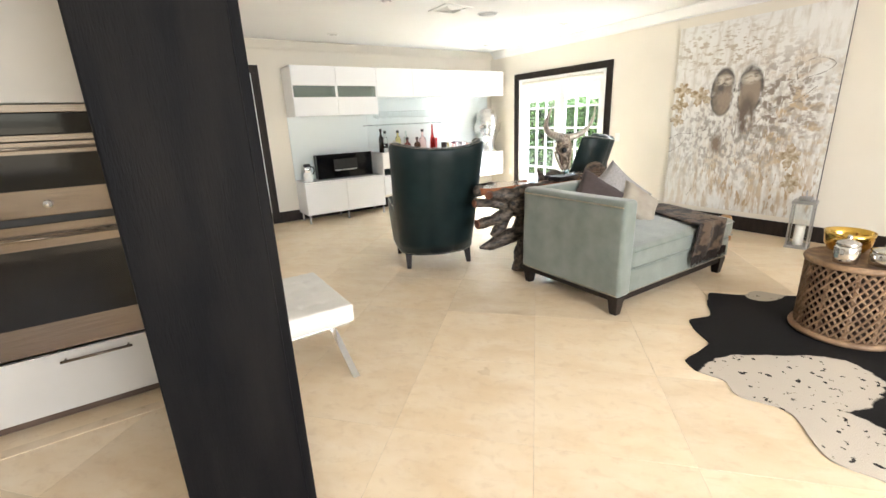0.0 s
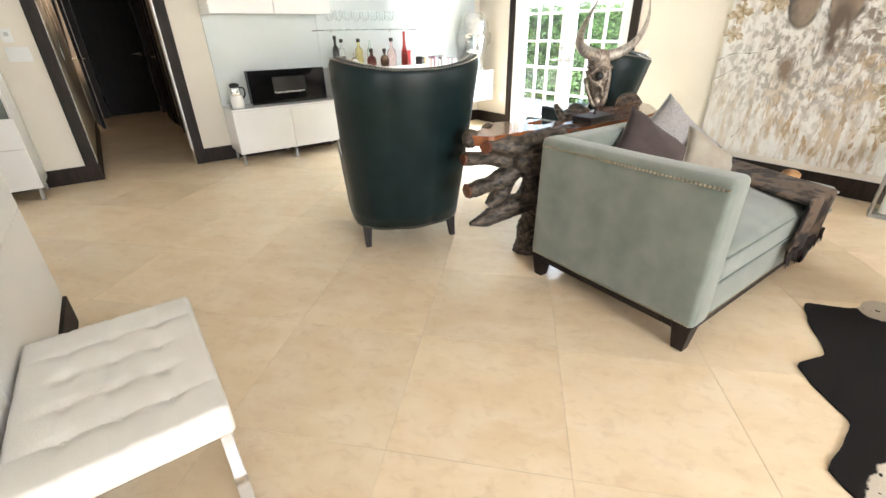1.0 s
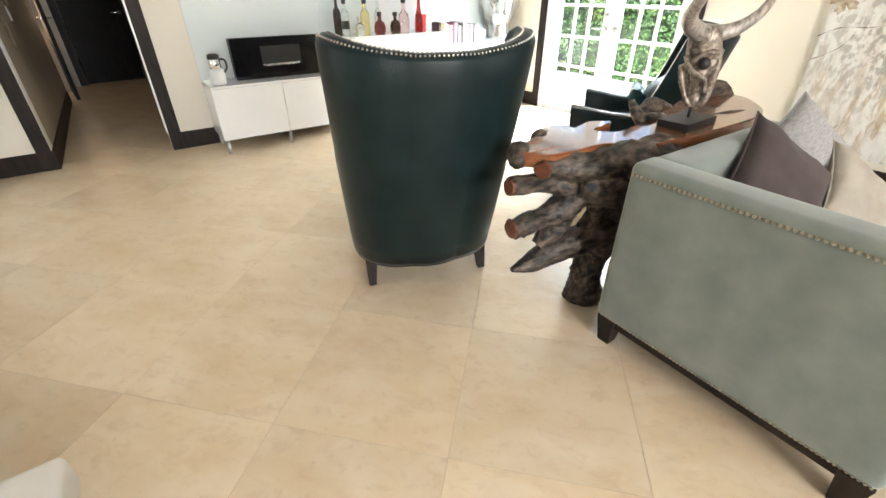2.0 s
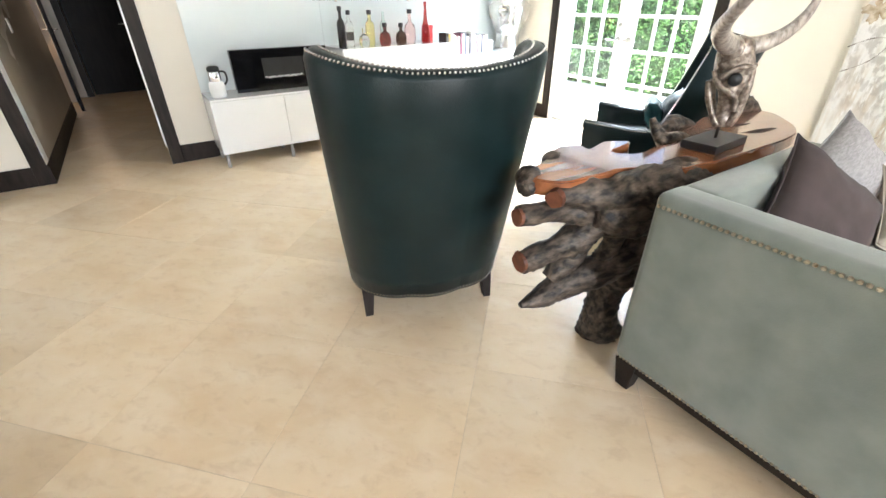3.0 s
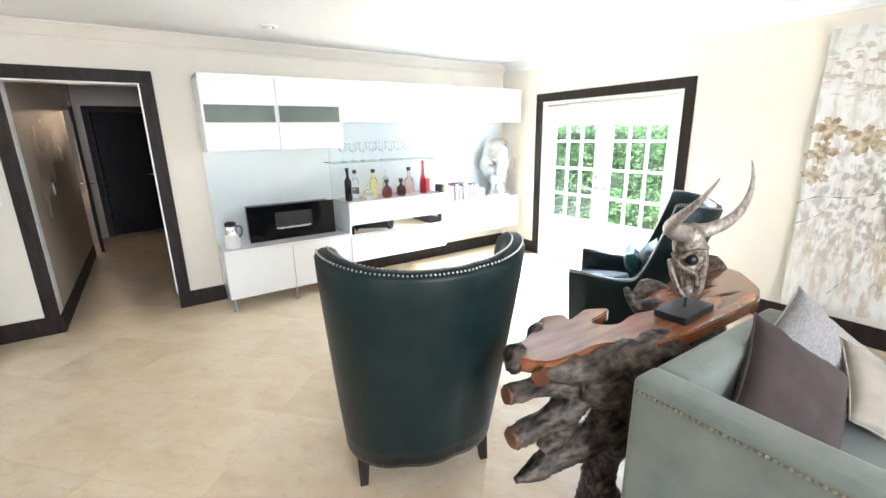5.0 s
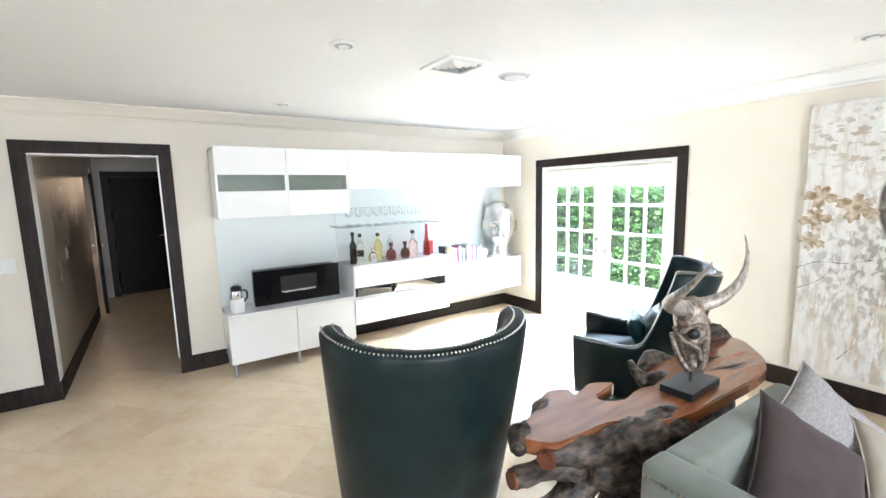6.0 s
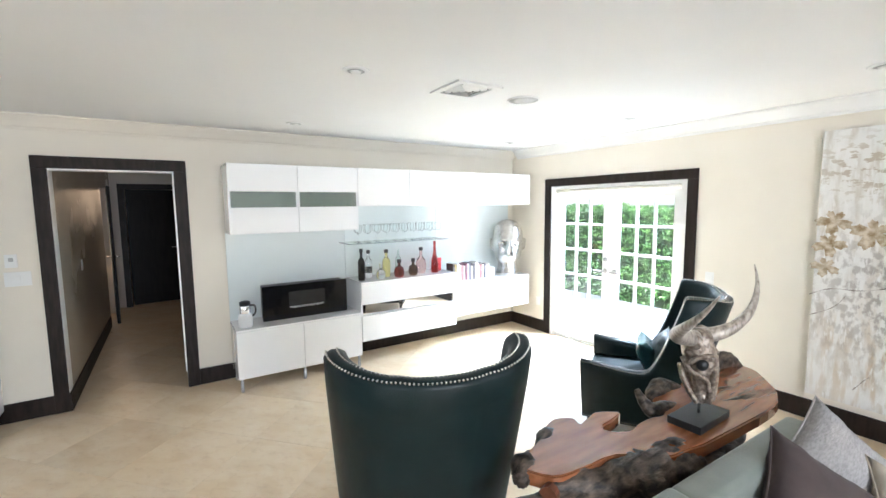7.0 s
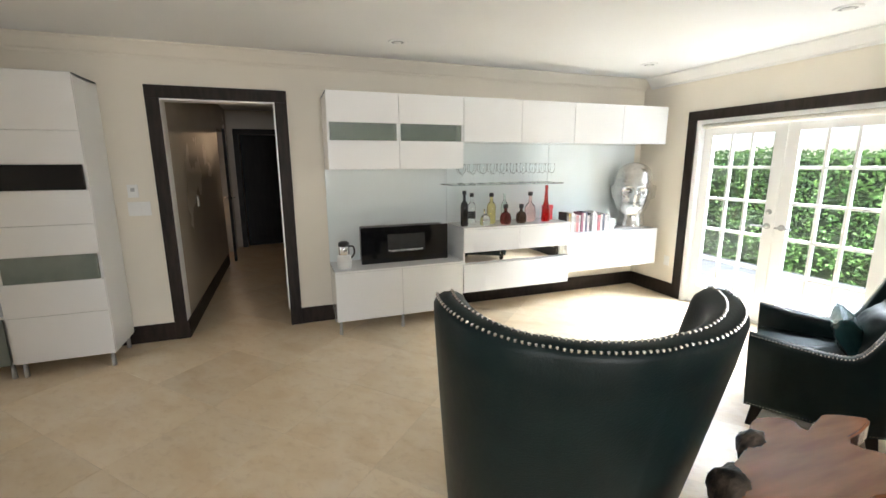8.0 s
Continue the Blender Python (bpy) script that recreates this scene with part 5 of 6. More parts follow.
# ---- horned skull on a stand ----
BONE = surface("silvered_bone", (0.15, 0.112, 0.085), (0.36, 0.305, 0.25), 0.38, metal=0.35, scale=60, bump=0.8, bump_scale=70, low=0.38, high=0.62)
HORN = surface("worn_horn", (0.20, 0.17, 0.145), (0.50, 0.455, 0.40), 0.34, metal=0.25, scale=24, bump=0.35, bump_scale=45, stretch=(3, 3, 1), low=0.32, high=0.62)
skull = thing("skull_sculpture", "silvered horned animal skull on a black stand", "sculpture", m=pose(3.222, 2.708, 0.769, 0, 0, 15))
part("base", boxed(-0.130, 0.130, -0.068, 0.068, 0, 0.032, bevel=0.002), BLACK, skull, "black wooden base block").matrix_local = pose(0, 0, 0, 0, 0, -13)
part("rod", tube(bmesh.new(), [(0, 0.0, 0.032), (0, 0.0, 0.15)], [0.006, 0.006], 12), CHROME, skull, "chrome rod", soft=True)
bm = bmesh.new()
prof = smooth_path([(0.015, 0.022, 0.030, 0.402), (0.052, 0.052, 0.025, 0.390), (0.060, 0.060, 0.020, 0.355), (0.062, 0.066, 0.012, 0.305), (0.050, 0.060, 0.006, 0.255), (0.031, 0.040, 0.000, 0.205), (0.023, 0.031, -0.004, 0.155), (0.019, 0.026, -0.006, 0.115), (0.011, 0.016, -0.006, 0.078)], 4)
rows = []
for w, d, f, z in prof:
    ring = []
    for k in range(32):
        a = 2 * math.pi * k / 32
        x, y = w * math.cos(a), d * math.sin(a)
        e = math.exp(-((abs(x) - 0.060) / 0.022) ** 2 - ((z - 0.258) / 0.026) ** 2) * (1 if y < 0.03 else 0.2)
        g = math.exp(-((abs(x) - 0.066) / 0.02) ** 2 - ((z - 0.300) / 0.016) ** 2) + 0.7 * math.exp(-((abs(x) - 0.060) / 0.02) ** 2 - ((z - 0.215) / 0.014) ** 2)
        h = math.exp(-((abs(x) - 0.012) / 0.010) ** 2 - ((z - 0.125) / 0.03) ** 2) * (1 if y < 0 else 0)
        c = 0.009 * noise.noise(Vector((x * 40, y * 40, z * 30))) + 0.004 * noise.noise(Vector((x * 110, y * 110, z * 80)))
        s = 1 - 0.5 * e + 0.30 * g - 0.3 * h
        ring.append(bm.verts.new((x * s + c, y * s + f + 0.03 * e, z)))
    rows.append(ring)
for r0, r1 in zip(rows, rows[1:]):
    for k in range(32):
        bm.faces.new((r0[k], r0[(k + 1) % 32], r1[(k + 1) % 32], r1[k]))
bm.faces.new(rows[0])
bm.faces.new(rows[-1][::-1])
part("skull", bm, BONE, skull, "silvered bone skull", soft=True)
part("nasal_bone", tube(bmesh.new(), smooth_path([(0, -0.045, 0.30), (0, -0.052, 0.24), (0, -0.048, 0.18), (0, -0.044, 0.125), (0, -0.030, 0.088)], 4), [0.016] * 17, 10, wobble=0.25), BONE, skull, soft=True)
HORN_CURVE = {
    -1: ((-0.04, 0.022, 0.366), (-0.22, 0.079, 0.405), (-0.377, 0.036, 0.463), (-0.475, -0.072, 0.526), (-0.509, -0.135, 0.645)),
    1: ((0.04, 0.02, 0.363), (0.094, -0.052, 0.36), (0.161, -0.134, 0.40), (0.227, -0.184, 0.501), (0.277, -0.132, 0.658)),
}
for s in (-1, 1):
    part("cheek_bone", tube(bmesh.new(), smooth_path([(s * 0.056, 0.060, 0.285), (s * 0.062, 0.030, 0.235), (s * 0.052, -0.005, 0.215), (s * 0.032, -0.030, 0.190), (s * 0.020, -0.036, 0.145)], 4), [0.010] * 17, 8, wobble=0.3), BONE, skull, soft=True)
    part("brow_bone", tube(bmesh.new(), smooth_path([(s * 0.028, -0.052, 0.300), (s * 0.058, -0.032, 0.306), (s * 0.072, 0.004, 0.292), (s * 0.072, 0.032, 0.262)], 4), [0.0095] * 13, 8, wobble=0.3), BONE, skull, soft=True)
    part("jaw_bone", tube(bmesh.new(), smooth_path([(s * 0.038, 0.074, 0.245), (s * 0.030, 0.058, 0.180), (s * 0.020, 0.032, 0.120), (s * 0.010, 0.006, 0.080)], 4), [0.011] * 13, 8, wobble=0.35), BONE, skull, soft=True)
    # black disc laid on the bone paints the shade of the eye hollow
    part("eye_socket", lathe([(0.024, 0), (0.020, 0.006), (0.004, 0.010)], 16, at=(0, 0, 0)), BLACK, skull, "black disc for the shade in the eye socket", soft=True).matrix_local = pose(s * 0.043, -0.012, 0.258, 90, 0, s * 66)
    path = []
    for k in range(41):
        u = k / 40
        c = sum((Vector(p) * (math.comb(4, q) * u ** q * (1 - u) ** (4 - q)) for q, p in enumerate(HORN_CURVE[s])), Vector())
        path.append((*c, mix(0.035, 0.0025, u ** 1.25)))
    bm = tube(bmesh.new(), [p[:3] for p in path], [p[3] for p in path], 14, wobble=0.05)
    part("horn", bm, HORN, skull, "long curved grey-brown horn", soft=True)
    part("horn_collar", tube(bmesh.new(), [(s * 0.072, 0.02, 0.362), (s * 0.086, 0.02, 0.361)], [0.035, 0.035], 16), BONE, skull, soft=True)

# ---- kitchen corner ----
KY = 2.537
TOE = surface("brown_toe_kick", (0.10, 0.065, 0.045), (0.15, 0.10, 0.07), 0.6, scale=6)
kc = thing("oven_cabinet", "tall white oven housing with upper doors and a drawer", "cabinet", m=pose(-0.8325, KY, 0) @ Matrix.Scale(0.952, 4))
W = 0.865
bm = bmesh.new()
box(bm, 0, 0.02, 0.02, 0.62, 0.055, 2.40)
box(bm, W - 0.02, W, 0.02, 0.62, 0.055, 2.40)
box(bm, 0.02, W - 0.02, 0.02, 0.62, 2.38, 2.40)
box(bm, 0.02, W - 0.02, 0.02, 0.62, 0.055, 0.075)
box(bm, 0.02, W - 0.02, 0.60, 0.62, 0.075, 2.38)
KITCHEN = surface("off_white_kitchen_lacquer", (0.58, 0.56, 0.52), (0.63, 0.61, 0.57), 0.35, scale=2)
part("body", bm, KITCHEN, kc)
part("toe_kick", boxed(0, W, 0.06, 0.08, 0.0, 0.054), TOE, kc, "brown recessed toe kick")
dr = part("drawer", boxed(0.003, W - 0.003, 0, 0.02, 0.062, 0.375, bevel=0.003), KITCHEN, kc)


def bar_handle(p0, p1, parent, off=(0, -0.035, 0)):
    bm = bmesh.new()
    o = Vector(off)
    a, b = Vector(p0), Vector(p1)
    tube(bm, [a + o, b + o], [0.007, 0.007], 12)
    for t in (0.06, 0.94):
        c = a.lerp(b, t)
        tube(bm, [c, c + o], [0.005, 0.005], 8)
    return part("handle", bm, STEEL, parent, "brushed steel bar handle", soft=True)


bar_handle((0.45, 0, 0.335), (0.74, 0, 0.335), dr)
for a, b, hx in ((0.003, W / 2 - 0.0015, W / 2 - 0.05), (W / 2 + 0.0015, W - 0.003, W / 2 + 0.05)):
    d = part("door", boxed(a, b, 0, 0.02, 1.535, 2.395, bevel=0.003), KITCHEN, kc)
    bar_handle((hx, 0, 1.60), (hx, 0, 1.98), d)
oven = thing("double_oven", "stainless steel double wall oven with black glass", "oven", m=pose(-0.8135, KY, 0) @ Matrix.Scale(0.952, 4))
OW = W - 0.04
part("casing", boxed(0.005, OW - 0.005, 0.022, 0.58, 0.39, 1.525), BLACK, oven)
part("top_trim", boxed(0, OW, -0.012, 0.02, 1.495, 1.53, bevel=0.003), STEEL, oven)
part("control_panel", boxed(0, OW, -0.010, 0.02, 1.405, 1.493, bevel=0.002), BLACK_GLASS, oven, "black glass control panel")
part("trim_bar", boxed(0, OW, -0.014, 0.02, 1.375, 1.403, bevel=0.003), STEEL, oven)
up = part("upper_door", boxed(0, OW, -0.012, 0.02, 1.045, 1.372, bevel=0.003), STEEL, oven)
part("window", boxed(0.03, OW - 0.03, -0.0145, -0.0121, 1.165, 1.32), BLACK_GLASS, up, "black oven glass")
bar_handle((0.03, -0.012, 1.345), (OW - 0.03, -0.012, 1.345), up, (0, -0.05, 0))
part("knob", tube(bmesh.new(), [(0.56, -0.012, 1.10), (0.56, -0.035, 1.10)], [0.018, 0.016], 20), CHROME, up, "chrome knob", soft=True)
lo_ = part("lower_door", boxed(0, OW, -0.012, 0.02, 0.395, 1.01, bevel=0.003), STEEL, oven)
part("window", boxed(0.03, OW - 0.03, -0.0145, -0.0121, 0.54, 0.90), BLACK_GLASS, lo_, "black oven glass")
bar_handle((0.03, -0.012, 0.955), (OW - 0.03, -0.012, 0.955), lo_, (0, -0.05, 0))
part("vent_strip", boxed(0.01, OW - 0.01, -0.004, 0.02, 1.012, 1.043), BLACK, oven)
kn = thing("oven_cabinet", "white kitchen cabinet beside the ovens", "cabinet", m=pose(-1.656, KY, 0) @ Matrix.Scale(0.952, 4))
part("body", boxed(0, 0.86, 0.021, 0.62, 0.055, 2.40), KITCHEN, kn)
part("toe_kick", boxed(0, 0.86, 0.06, 0.08, 0.0, 0.054), TOE, kn)
for z0, z1 in ((0.062, 0.375), (0.378, 1.53), (1.535, 2.395)):
    d = part("door", boxed(0.003, 0.857, 0, 0.02, z0, z1, bevel=0.003), KITCHEN, kn)
    bar_handle((0.80, 0, z0 + 0.05), (0.80, 0, min(z1 - 0.05, z0 + 0.4)), d)
sl = structure("trim_threshold", boxed(-2.0, 0.03, 2.38, 2.445, 0.0, 0.004), surface("pale_stone_strip", (0.66, 0.52, 0.36), (0.76, 0.62, 0.45), 0.3, scale=12), "pale stone strip in the kitchen floor", "trim")

# ---- bench by the partition ----
bench = thing("tufted_bench", "white leather tufted bench on chrome crossed legs", "bench", m=pose(0.396, 2.04, 0) @ Matrix.Diagonal((0.98, 0.98, 0.935, 1)))
BW, BL = 0.475, 0.68


def tuft(p):
    if p.z > 0.42:
        d = 0.0
        for i in range(3):
            for j in range(4):
                cx, cy = BW * (i + 0.5) / 3 if False else BW * (i + 1) / 4, BL * (j + 1) / 5
                r2 = (p.x - cx) ** 2 + (p.y - cy) ** 2
                d += 0.011 * math.exp(-r2 / 0.0006)
        gx = min(abs(p.x - BW * k / 4) for k in (1, 2, 3))
        gy = min(abs(p.y - BL * k / 5) for k in (1, 2, 3, 4))
        d += 0.0035 * math.exp(-(gx / 0.008) ** 2) + 0.0035 * math.exp(-(gy / 0.008) ** 2)
        p.z -= d
    return p


bm = soft_box(0, BW, 0, BL, 0.345, 0.45, 0.016)
for k in range(1, 44):
    bmesh.ops.bisect_plane(bm, geom=bm.verts[:] + bm.edges[:] + bm.faces[:], plane_co=(0, BL * k / 44, 0), plane_no=(0, 1, 0))
for k in range(1, 32):
    bmesh.ops.bisect_plane(bm, geom=bm.verts[:] + bm.edges[:] + bm.faces[:], plane_co=(BW * k / 32, 0, 0), plane_no=(1, 0, 0))
for v in bm.verts:
    v.co = tuft(v.co.copy())
part("seat", bm, WHITE_LEATHER, bench, soft=True)
for i in range(3):
    for j in range(4):
        bm = bmesh.new()
        bmesh.ops.create_icosphere(bm, subdivisions=2, radius=0.008, matrix=Matrix.Translation((BW * (i + 1) / 4, BL * (j + 1) / 5, 0.434)) @ Matrix.Diagonal((1, 1, 0.5, 1)))
        part("button", bm, WHITE_LEATHER, bench, soft=True)
part("seat_frame", boxed(0.02, BW - 0.02, 0.02, BL - 0.02, 0.33, 0.3445), CHROME, bench, "chrome under-frame")
for x in (0.030, BW - 0.030):
    for s_, (y0, y1) in ((1, (0.0, BL - 0.05)), (-1, (BL, 0.05))):
        bm = bmesh.new()
        dx = 0.0065 * s_
        q = []
        for t in (0.0, 0.5, 1.0):
            y, z = mix(y0, y1, t), mix(0.0, 0.332, t)
            q.append([bm.verts.new((x + sx * 0.019 + dx * 0.1, y + sy * (0.009 + 0.0012 * s_), z)) for sx, sy in ((-1, -1), (1, -1), (1, 1), (-1, 1))])
        for a, b in zip(q, q[1:]):
            for k in range(4):
                bm.faces.new((a[k], a[(k + 1) % 4], b[(k + 1) % 4], b[k]))
        bm.faces.new(q[0][::-1])
        bm.faces.new(q[-1])
        part("leg", bm, CHROME, bench, "flat chrome crossed leg")
part("stretcher", tube(bmesh.new(), [(0.03, BL / 2, 0.166), (BW - 0.03, BL / 2, 0.166)], [0.008, 0.008], 12), CHROME, bench, soft=True)

# small canvas on the partition
PIC = surface("violet_abstract_print", (0.045, 0.015, 0.05), (0.30, 0.06, 0.10), 0.35, scale=5, stretch=(1, 3, 0.8), low=0.38, high=0.62)
pic = thing("canvas_picture", "violet and red abstract canvas on the partition", "picture", m=pose(0.384, 1.73, 1.17))
part("canvas", boxed(0.028, 0.032, 0.0, 0.60, 0, 0.9), PIC, pic)
part("stretcher", boxed(0.0, 0.0278, 0.001, 0.599, 0.001, 0.899), BLACK, pic, "black canvas edge")

# ---- large painting ----
ART = bpy.data.materials.new("abstract_oil_painting")
ART.use_nodes = True
an, al = ART.node_tree.nodes, ART.node_tree.links
ap = an["Principled BSDF"]
atc = an.new("ShaderNodeTexCoord")


def art_noise(scale, detail, stretch=(1, 1, 1), low=0.45, high=0.6):
    mp = an.new("ShaderNodeMapping")
    mp.inputs["Scale"].default_value = stretch
    al.new(atc.outputs["Object"], mp.inputs["Vector"])
    t = an.new("ShaderNodeTexNoise")
    t.inputs["Scale"].default_value, t.inputs["Detail"].default_value = scale, detail
    al.new(mp.outputs[0], t.inputs["Vector"])
    r = an.new("ShaderNodeMapRange")
    r.inputs["From Min"].default_value, r.inputs["From Max"].default_value = low, high
    al.new(t.outputs["Fac"], r.inputs["Value"])
    return r.outputs[0]


def art_spot(y, z, ry, rz, soft=0.5):
    """1 inside an oval of the canvas, 0 outside, with a soft rim."""
    mp = an.new("ShaderNodeMapping")
    mp.inputs["Location"].default_value = (0, -y / ry, -z / rz)
    mp.inputs["Scale"].default_value = (0, 1 / ry, 1 / rz)
    al.new(atc.outputs["Object"], mp.inputs["Vector"])
    ln = an.new("ShaderNodeVectorMath")
    ln.operation = "LENGTH"
    al.new(mp.outputs[0], ln.inputs[0])
    r = an.new("ShaderNodeMapRange")
    r.inputs["From Min"].default_value, r.inputs["From Max"].default_value = 1 + soft, 1 - soft
    al.new(ln.outputs["Value"], r.inputs["Value"])
    return r.outputs[0]


def art_math(op, a, b):
    m = an.new("ShaderNodeMath")
    m.operation, m.use_clamp = op, True
    for i, q in enumerate((a, b)):
        if isinstance(q, float):
            m.inputs[i].default_value = q
        else:
            al.new(q, m.inputs[i])
    return m.outputs[0]


def art_mix(base, colour, fac):
    m = an.new("ShaderNodeMix")
    m.data_type = "RGBA"
    m.inputs[7].default_value = (*colour, 1)
    if isinstance(base, tuple):
        m.inputs[6].default_value = (*base, 1)
    else:
        al.new(base, m.inputs[6])
    al.new(fac, m.inputs[0])
    return m.outputs[2]


c = art_mix((0.76, 0.75, 0.72), (0.60, 0.56, 0.50), art_noise(5, 9, (1, 3, 0.8), 0.48, 0.66))
c = art_mix(c, (0.56, 0.46, 0.34), art_math("MULTIPLY", art_noise(5, 8, (1, 4, 0.6), 0.48, 0.60), art_spot(0.70, 0.30, 0.80, 0.42, 0.5)))
c = art_mix(c, (0.40, 0.28, 0.16), art_math("MULTIPLY", art_noise(11, 7, (1, 2.6, 0.8), 0.56, 0.62), art_spot(0.50, 0.35, 0.60, 0.40, 0.5)))
c = art_mix(c, (0.52, 0.40, 0.26), art_math("MULTIPLY", art_noise(8, 7, (1, 1, 1.3), 0.50, 0.60), art_spot(0.35, 0.95, 0.45, 0.55, 0.6)))
c = art_mix(c, (0.34, 0.31, 0.28), art_math("MULTIPLY", art_noise(17, 9, (1, 1.4, 1), 0.46, 0.58), art_spot(0.85, 0.85, 0.60, 0.50, 0.6)))
c = art_mix(c, (0.26, 0.21, 0.17), art_math("MULTIPLY", art_noise(13, 8, (1, 1, 1.5), 0.49, 0.58), art_spot(0.42, 1.15, 0.35, 0.42, 0.6)))
c = art_mix(c, (0.48, 0.42, 0.34), art_math("MULTIPLY", art_noise(14, 6, (1, 1, 2.5), 0.53, 0.58), art_spot(1.05, 1.72, 0.55, 0.22, 0.4)))
c = art_mix(c, (0.78, 0.77, 0.75), art_noise(13, 9, (1, 3, 0.8), 0.56, 0.68))
for y, z, low in ((0.99, 1.28, 0.30), (0.73, 1.28, 0.34)):
    c = art_mix(c, (0.10, 0.085, 0.075), art_math("MULTIPLY", art_spot(y, z, 0.125, 0.25, 0.06), art_noise(9, 8, (1, 1, 1), 0.22, 0.50)))
    c = art_mix(c, (0.30, 0.235, 0.175), art_math("MULTIPLY", art_spot(y, z - 0.02, 0.100, 0.215, 0.10), art_noise(7, 8, (1, 1, 0.7), 0.30, 0.55)))
    c = art_mix(c, (0.58, 0.52, 0.43), art_math("MULTIPLY", art_spot(y, z + 0.12, 0.080, 0.050, 0.4), art_noise(16, 8, (1, 1, 2), 0.38, 0.52)))
c = art_mix(c, (0.15, 0.11, 0.085), art_math("MULTIPLY", art_spot(0.73, 1.02, 0.075, 0.20, 0.3), art_noise(8, 6, (1, 2, 0.6), 0.32, 0.50)))
c = art_mix(c, (0.22, 0.165, 0.12), art_math("MULTIPLY", art_spot(0.99, 0.72, 0.06, 0.12, 0.4), art_noise(8, 6, (1, 2, 0.6), 0.32, 0.50)))
c = art_mix(c, (0.74, 0.73, 0.71), art_math("MULTIPLY", art_spot(0.86, 1.22, 0.035, 0.20, 0.5), art_noise(15, 8, (1, 2, 1), 0.42, 0.55)))
al.new(c, ap.inputs["Base Color"])
ap.inputs["Roughness"].default_value = 0.55
ab = an.new("ShaderNodeBump")
ab.inputs["Strength"].default_value, ab.inputs["Distance"].default_value = 0.7, 0.006
al.new(art_noise(22, 8, (1, 2, 1), 0.2, 0.8), ab.inputs["Height"])
al.new(ab.outputs[0], ap.inputs["Normal"])
pt = thing("painting", "large abstract painting in white, ochre and brown", "painting", m=pose(EX - 0.001, 1.485, 0.215))
part("canvas", boxed(-0.042, -0.036, 0.0, 1.525, 0, 2.0, bevel=0.001, seg=1), ART, pt)
LEAF = surface("ochre_leaf_paint", (0.26, 0.18, 0.09), (0.62, 0.54, 0.42), 0.6, scale=22, bump=0.5, bump_scale=60)
STROKE = surface("dark_brown_paint", (0.10, 0.08, 0.065), (0.50, 0.46, 0.41), 0.6, scale=30, bump=0.4)


def painted_leaf(y, z, size, turn):
    """A five-lobed leaf of thick paint, pressed on the canvas."""
    bm = bmesh.new()
    rim, edge, n = [], [], 80
    for k in range(n):
        a = 2 * math.pi * k / n
        lobe = abs(math.cos(a * 2.5)) ** 0.8
        r = size * (0.20 + 0.26 * lobe + 0.035 * math.sin(a * 17)) * (1.15 if math.cos(a) > -0.2 else 0.75)
        p = (r * math.sin(a + turn), r * math.cos(a + turn))
        rim.append(bm.verts.new((-0.0432, y + p[0] * 0.93, z + p[1] * 0.93)))
        edge.append(bm.verts.new((-0.0418, y + p[0], z + p[1])))
    mid = bm.verts.new((-0.0455, y, z))
    for k in range(n):
        bm.faces.new((mid, rim[k], rim[(k + 1) % n]))
        bm.faces.new((rim[k], edge[k], edge[(k + 1) % n], rim[(k + 1) % n]))
    part("painted_leaf", bm, LEAF, pt, "ochre leaf in thick paint")


for y, z, size, turn in ((1.43, 1.35, 0.21, 3.0), (1.45, 1.18, 0.20, 3.3), (1.46, 1.01, 0.17, 2.9), (1.21, 1.27, 0.25, 2.7), (0.26, 0.62, 0.24, 1.5), (0.22, 0.36, 0.20, 1.9)):
    painted_leaf(y, z, size, turn)
for pts in (((1.54, 0.78), (1.42, 0.84), (1.25, 0.85), (1.08, 0.90)), ((1.53, 0.62), (1.40, 0.70), (1.33, 0.80)), ((0.33, 1.36), (0.34, 1.46), (0.20, 1.53), (0.06, 1.47), (0.12, 1.40), (0.25, 1.36)), ((1.25, 0.12), (1.20, 0.20), (1.17, 0.24)), ((0.62, 0.95), (0.48, 1.10), (0.30, 1.16), (0.16, 1.28))):
    q = smooth_path([(-0.0425, y, z) for y, z in pts], 6)
    part("brush_stroke", tube(bmesh.new(), q, [0.0028 + 0.0016 * math.sin(i * 1.3) for i in range(len(q))], 6), STROKE, pt, soft=True)
part("stretcher", boxed(-0.0358, 0, 0.002, 1.523, 0.002, 1.998), BLACK, pt, "dark canvas edge")

# ---- hide rug and the drum table ----
HIDE = bpy.data.materials.new("black_and_white_hide")
HIDE.use_nodes = True
hn, hl = HIDE.node_tree.nodes, HIDE.node_tree.links
htc, h1, h2 = hn.new("ShaderNodeTexCoord"), hn.new("ShaderNodeTexNoise"), hn.new("ShaderNodeTexNoise")
h1.inputs["Scale"].default_value, h1.inputs["Detail"].default_value, h1.inputs["Roughness"].default_value = 3.6, 6, 0.55
h2.inputs["Scale"].default_value, h2.inputs["Detail"].default_value = 26, 3
hl.new(htc.outputs["Object"], h1.inputs["Vector"])
hl.new(htc.outputs["Object"], h2.inputs["Vector"])


def h_math(op, a, b, clamp=False):
    m = hn.new("ShaderNodeMath")
    m.operation, m.use_clamp = op, clamp
    for i, q in enumerate((a, b)):
        if isinstance(q, float):
            m.inputs[i].default_value = q
        else:
            hl.new(q, m.inputs[i])
    return m.outputs[0]


